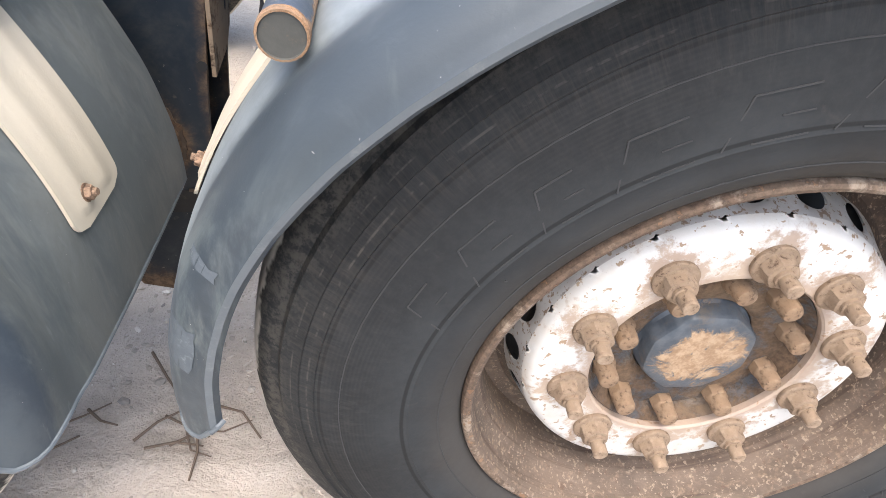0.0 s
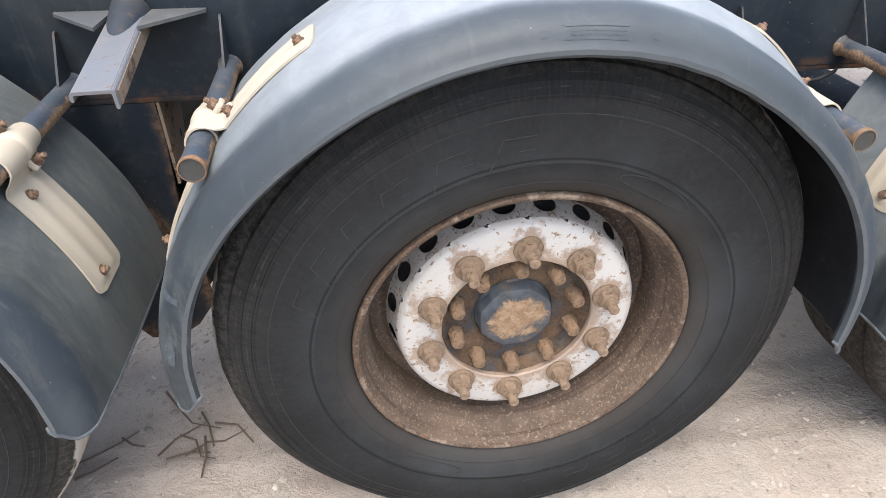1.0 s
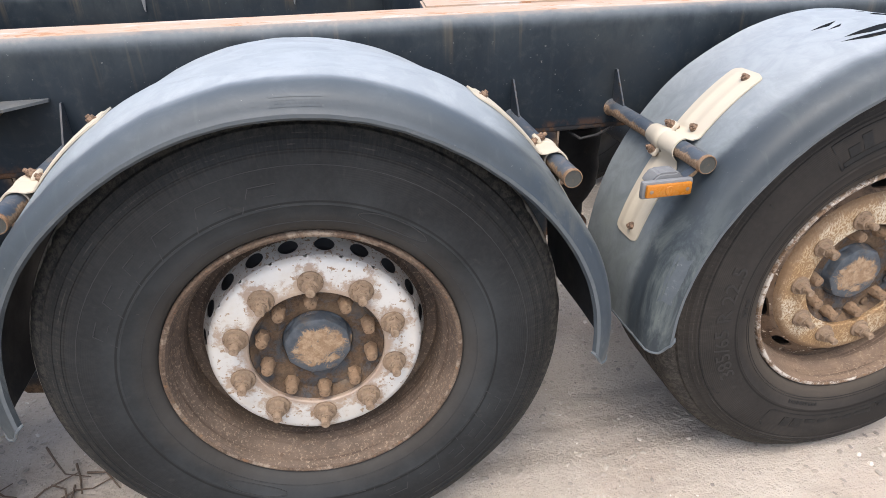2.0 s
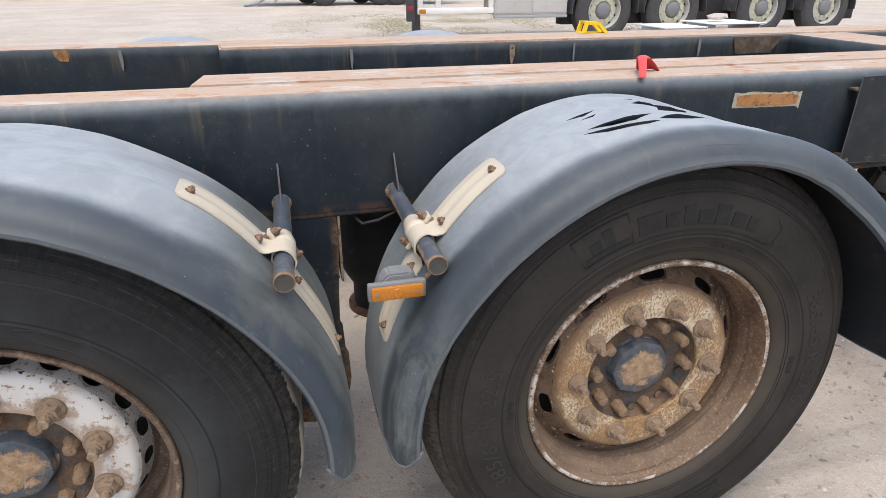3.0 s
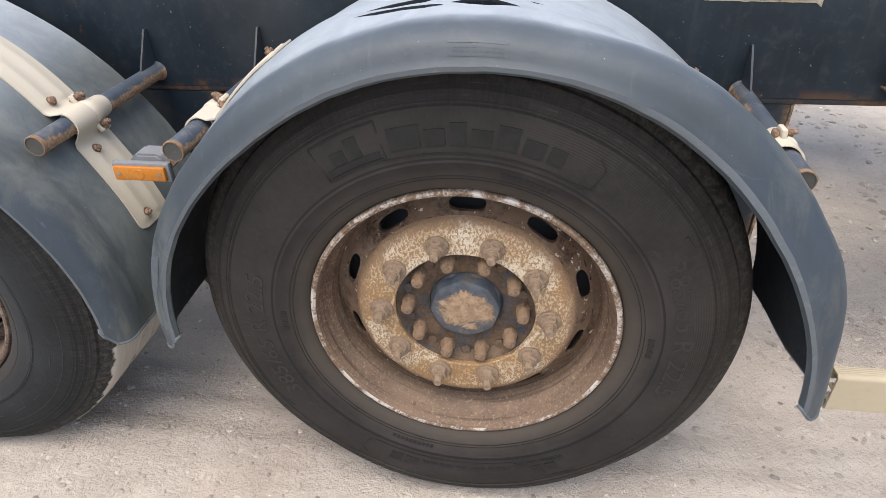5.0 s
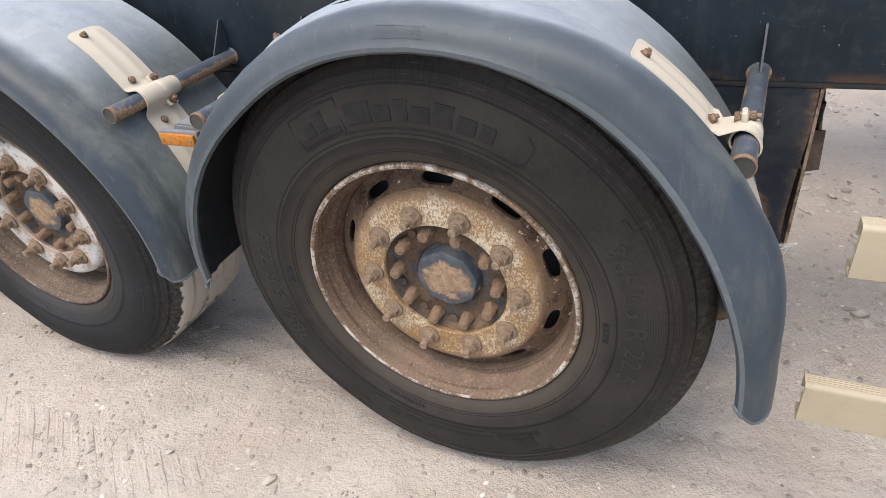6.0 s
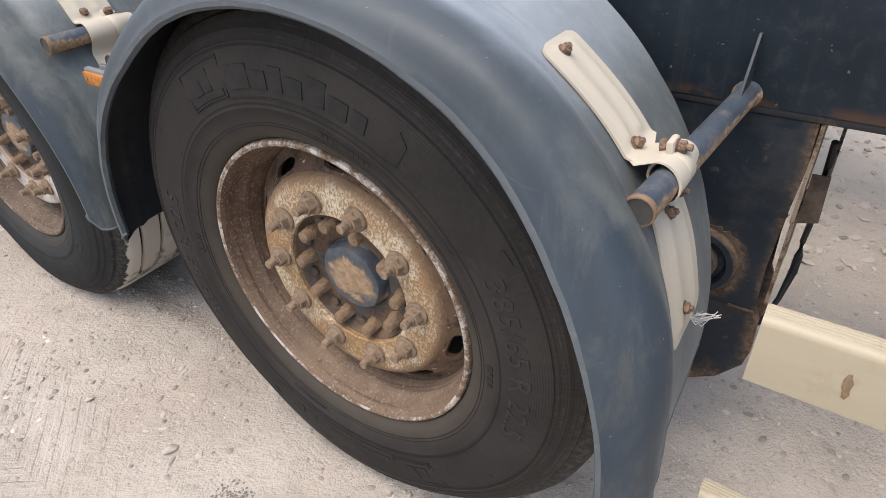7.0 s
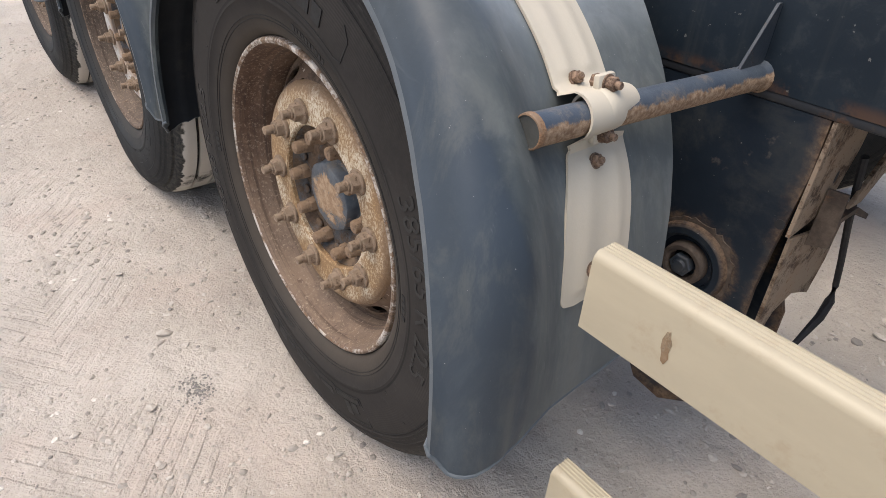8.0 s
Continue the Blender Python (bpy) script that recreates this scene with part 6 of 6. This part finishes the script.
def gravel(name, count, area, lo, hi, power, seed, label, material=None):
    rng = random.Random(seed)
    verts, faces = [], []
    for _ in range(count):
        x, y = rng.uniform(area[0], area[1]), rng.uniform(area[2], area[3])
        if noise.noise((x * 2.2, y * 2.2, seed)) + 0.5 * noise.noise((x * 9.0, y * 9.0, seed)) < rng.uniform(-0.5, 0.45):
            continue
        size = lo + (hi - lo) * rng.random() ** power
        stone_into(verts, faces, (x, y, ground_z(x, y) + size * 0.04), size, rng)
    me = bpy.data.meshes.new(name)
    me.from_pydata(verts, [], faces)
    me.materials.append(material or STONE)
    tagged(new(name, me), label, "gravel", kind="stuff")


gravel("gravel", 36000, (-2.2, 2.9, -0.9, 1.3), 0.0018, 0.0125, 4.6, 5, "small grey and beige gravel strewn over the sand")
gravel("sand_grit", 40000, (-1.6, 2.7, -0.85, 0.75), 0.0014, 0.0042, 1.6, 12, "fine sand-coloured grit over the whole ground", GRIT)
gravel("coarse_gravel", 900, (-2.6, 3.6, -1.0, 2.4), 0.006, 0.019, 3.2, 8, "scattered larger pebbles on the sandy ground")
gravel("yard_gravel", 5200, (1.9, 4.6, 0.75, 3.2), 0.004, 0.026, 3.4, 17, "loose grey-beige gravel and clods behind the trailer")
rng = random.Random(14)
verts, faces = [], []
for _ in range(170):
    x, y = rng.gauss(1.100, 0.030), rng.gauss(-0.197, 0.018)
    stone_into(verts, faces, (x, y, ground_z(x, y) + 0.001), rng.uniform(0.0012, 0.0048), rng)
me = bpy.data.meshes.new("soil_crumbs")
me.from_pydata(verts, [], faces)
me.materials.append(SOIL)
tagged(new("soil_crumbs", me), "small patch of dark soil crumbs on the sand", "soil", kind="stuff")
rng = random.Random(21)
for x, y, size in ((0.712, 0.084, 0.014), (0.863, -0.193, 0.020), (0.535, -0.215, 0.013), (0.649, -0.006, 0.009), (0.747, -0.138, 0.010), (1.10, -0.30, 0.022), (0.30, -0.28, 0.016), (2.02, 0.78, 0.022), (2.25, 0.85, 0.026), (-0.50, 0.17, 0.014), (1.23, -0.22, 0.012)):
    verts, faces = [], []
    stone_into(verts, faces, (0, 0, size * 0.12), size, rng)
    me = bpy.data.meshes.new("stone")
    me.from_pydata(verts, [], faces)
    me.materials.append(STONE)
    ob = tagged(new("stone", me), "loose pale stone lying on the sandy ground", "stone", "loose stones")
    ob.location = (x, y, ground_z(x, y))

verts, faces = [], []
stone_into(verts, faces, (0, 0, 0.016), 0.060, random.Random(3))
me = bpy.data.meshes.new("rock")
me.from_pydata(verts, [], faces)
me.materials.append(STONE)
tagged(new("rock", me), "fist-sized beige rock lying on the white lid", "rock").location = (2.83, 2.02, 1.131)

for pts in ([(-1.014, 0.274), (-0.96, 0.295), (-0.901, 0.328), (-0.86, 0.35)], [(-0.804, 0.278), (-0.77, 0.315), (-0.732, 0.344), (-0.70, 0.36)], [(-0.74, 0.27), (-0.69, 0.30), (-0.65, 0.301), (-0.60, 0.32)],
            [(-0.72, 0.40), (-0.69, 0.34), (-0.675, 0.29)], [(-0.826, 0.485), (-0.78, 0.42), (-0.74, 0.37), (-0.66, 0.33)], [(-0.68, 0.36), (-0.62, 0.335), (-0.58, 0.29)], [(-0.76, 0.33), (-0.72, 0.31), (-0.70, 0.26), (-0.66, 0.24)], [(-0.78, 0.26), (-0.73, 0.275), (-0.68, 0.27)], [(-0.70, 0.32), (-0.685, 0.25), (-0.69, 0.20)],
            [(-0.98, 0.235), (-0.94, 0.25), (-0.90, 0.29)], [(-0.90, 0.34), (-0.87, 0.315), (-0.84, 0.31)]):
    bm = bmesh.new()
    tube_along(bm, [(x, y, ground_z(x, y) + 0.006 + 0.006 * (i % 2)) for i, (x, y) in enumerate(pts)], [0.0032 - 0.0006 * i for i in range(len(pts))], 6)
    tagged(part("twig", bm, TWIG), "thin dry brown twig lying on the sand", "twig", "dry twigs")


# ---- parked vehicles across the yard ----
YARD = GROUND + 0.27


def far_tyre_bm():
    bm = bmesh.new()
    revolve(bm, [(0.29, 0.03), (0.33, 0.0), (0.42, 0.0), (0.48, 0.02), (0.515, 0.06), (0.52, 0.15), (0.515, 0.24), (0.48, 0.28), (0.30, 0.29)], 40)
    return bm


def far_rim_bm():
    bm = bmesh.new()
    revolve(bm, [(0.295, 0.03), (0.295, 0.012), (0.28, 0.012), (0.268, 0.06), (0.262, 0.105)], 40)
    return bm


def far_disc_bm():
    bm = bmesh.new()
    revolve(bm, [(0.262, 0.105), (0.235, 0.085), (0.205, 0.07), (0.145, 0.07), (0.14, 0.09)], 40)
    for k in range(10):
        a = radians(36 * k)
        cylinder(bm, (0.17 * math.cos(a), 0.07, 0.17 * math.sin(a)), (0.17 * math.cos(a), 0.045, 0.17 * math.sin(a)), 0.016, 6)
    n = len(bm.faces)
    for k in range(10):
        a = radians(36 * k + 18)
        cylinder(bm, (0.238 * math.cos(a), 0.10, 0.238 * math.sin(a)), (0.238 * math.cos(a), 0.082, 0.238 * math.sin(a)), 0.021, 10)
    bm.faces.ensure_lookup_table()
    for f in bm.faces[n:]:
        f.material_index = 1
    return bm


def far_hub_bm():
    bm = bmesh.new()
    revolve(bm, [(0.14, 0.09), (0.125, 0.05), (0.10, 0.03), (0.06, 0.02), (0.0, 0.02)], 24)
    return bm


def far_wheel(owner, x, y, turn=0.0, dz=0.0):
    w = part("wheel", shared("far_rim", far_rim_bm, FAR_RIM), None, owner, place=pose(x, y, 0.515 + dz, 0, 0, turn))
    part("tyre", shared("far_tyre", far_tyre_bm, FAR_TYRE), None, w)
    part("wheel_disc", shared("far_disc", far_disc_bm, [FAR_DISC, BLACK_RUBBER]), None, w)
    part("hub", shared("far_hub", far_hub_bm, LAMP_GREY), None, w)
    return w


def block(name, owner, lo, hi, material, bevel=0.01, label=""):
    bm = bmesh.new()
    box(bm, lo, hi, bevel)
    return part(name, bm, material, owner, label)


def mudguard(owner, x, y, r=0.60):
    bm = bmesh.new()
    revolve(bm, [(r, -0.02), (r + 0.012, -0.02), (r + 0.012, 0.34), (r, 0.34)], 24, m=pose(x, y, 0.515), closed=True, a0=-4, a1=184)
    part("mudguard", bm, GREY, owner)


def crane_truck():
    """A parked lorry: bumper frame, tool cabinets, three wheels in guards, dark underside."""
    t = tagged(new("parked_lorry"), "parked grey lorry with silver tool cabinets and three wheels", "lorry")
    t.location = (0.1, 9.0, YARD)
    for x in (5.87, 7.20, 9.02, 10.40):
        far_wheel(t, x, 0.0)
        mudguard(t, x, 0.0)
    body = block("cabinet", t, (3.92, 0.05, 0.47), (5.20, 0.6, 1.5), SILVER, 0.015, "silver sheet tool cabinet with two doors")
    for x in (3.95, 4.58):
        d = block("cabinet_door", body, (x, 0.035, 0.50), (x + 0.60, 0.049, 1.45), SILVER, 0.006)
    for x in (4.47, 4.64):
        block("door_latch", body, (x, 0.020, 0.78), (x + 0.06, 0.034, 0.86), STEEL, 0.004)
    for z in (0.50, 0.95):
        block("bumper_bar", t, (2.66, 0.0, z), (3.90, 0.08, z + 0.09), WHITE, 0.01)
    for x in (2.66, 2.95, 3.82):
        block("bumper_post", t, (x, 0.01, 0.591), (x + 0.08, 0.07, 1.4), WHITE, 0.008)
    block("rear_marker", t, (2.48, -0.02, 0.40), (2.60, 0.06, 1.5), GREY, 0.008)
    for z in (0.55, 0.85, 1.1):
        block("reflector", t, (2.49, -0.026, z), (2.59, -0.021, z + 0.08), DARK_RED, 0.002)
    block("indicator", t, (2.68, -0.02, 0.515), (2.78, -0.001, 0.575), AMBER, 0.004)
    block("panel", t, (3.05, 0.25, 0.7), (3.8, 0.35, 1.35), DARK_RED, 0.01)
    block("support_leg", t, (2.62, 0.2, 0.03), (2.74, 0.32, 0.95), GREY, 0.01)
    block("frame", t, (2.6, 0.62, 0.75), (11.5, 1.8, 1.6), GREY, 0.02)
    block("undercarriage", t, (5.25, 0.36, 0.28), (11.4, 0.60, 0.98), BLACK_RUBBER, 0.02)
    block("lower_edge", t, (3.92, 0.03, 0.42), (5.20, 0.10, 0.465), STEEL, 0.006)
    return t


crane_truck()


def drawbar_trailer():
    """A parked drawbar trailer with its tow frame on the ground."""
    t = tagged(new("drawbar_trailer"), "parked white drawbar trailer with its tow frame on the ground", "trailer")
    t.location = (0.9, 23.0, YARD)
    for x in (1.55, 3.6, 4.2):
        far_wheel(t, x, 0.0)
        far_wheel(t, x - 0.5, 1.8)
    block("bed", t, (-1.0, -0.1, 0.95), (6.5, 2.3, 1.2), GREY, 0.03)
    block("side_wall", t, (-1.0, -0.12, 1.205), (6.5, 2.3, 3.4), WHITE, 0.03)
    bm = bmesh.new()
    for p in ((0.9, 0.3, 0.95), (0.9, 1.3, 0.95)):
        tube_along(bm, [p, (-0.8, 0.1, 0.12)], 0.05, 8)
    tube_along(bm, [(0.3, 0.2, 0.72), (-0.2, 0.1, 0.15)], 0.035, 8)
    tube_along(bm, [(-0.75, 0.1, 0.12), (-1.25, 0.0, 0.05)], 0.06, 8)
    part("drawbar", bm, STEEL, t, "grey steel tow frame")
    return t


drawbar_trailer()


def row_trailer(x, y, wheels, label):
    t = tagged(new("parked_trailer"), label, "trailer", "trailers at the yard's far side")
    t.location = (x, y, YARD)
    for w in wheels:
        far_wheel(t, w, 0.0)
    block("skirt", t, (wheels[0] - 2.6, 0.0, 0.75), (wheels[-1] + 2.5, 2.4, 1.1), GREY, 0.03)
    block("box_body", t, (wheels[0] - 2.6, -0.05, 1.105), (wheels[-1] + 2.5, 2.5, 3.6), WHITE, 0.03)
    block("mud_flap", t, (wheels[0] - 1.2, 0.02, 0.18), (wheels[0] - 0.75, 0.05, 0.745), BLACK_RUBBER, 0.005)
    return t


row_trailer(-8.6, 31.0, (0.0, 1.35), "parked white box trailer far across the yard")
row_trailer(-5.2, 38.0, (0.0, 1.35, 2.7), "parked white box trailer far across the yard")
row_trailer(5.0, 36.0, (0.0, 1.35, 2.7), "parked white box trailer far across the yard")

# sparse grass strip in the yard
rng = random.Random(4)
verts, faces = [], []
for _ in range(45000):
    x, y = rng.gauss(4.8, 2.0), rng.gauss(14.0, 2.2)
    if noise.noise((x * 0.8, y * 0.5, 2.0)) < rng.uniform(-0.3, 0.4) or y < 9.8:
        continue
    z, h, a, o = ground_z(x, y), rng.uniform(0.004, 0.014), rng.uniform(0, 6.3), len(verts)
    c, s = 0.012 * math.cos(a), 0.012 * math.sin(a)
    verts += [(x - c, y - s, z), (x + c, y + s, z), (x + rng.uniform(-0.03, 0.03), y + rng.uniform(-0.03, 0.03), z + h)]
    faces.append((o, o + 1, o + 2))
me = bpy.data.meshes.new("grass")
me.from_pydata(verts, [], faces)
me.materials.append(GRASS)
tagged(new("grass", me), "sparse yellow-green grass tufts on the yard", "grass", kind="stuff")
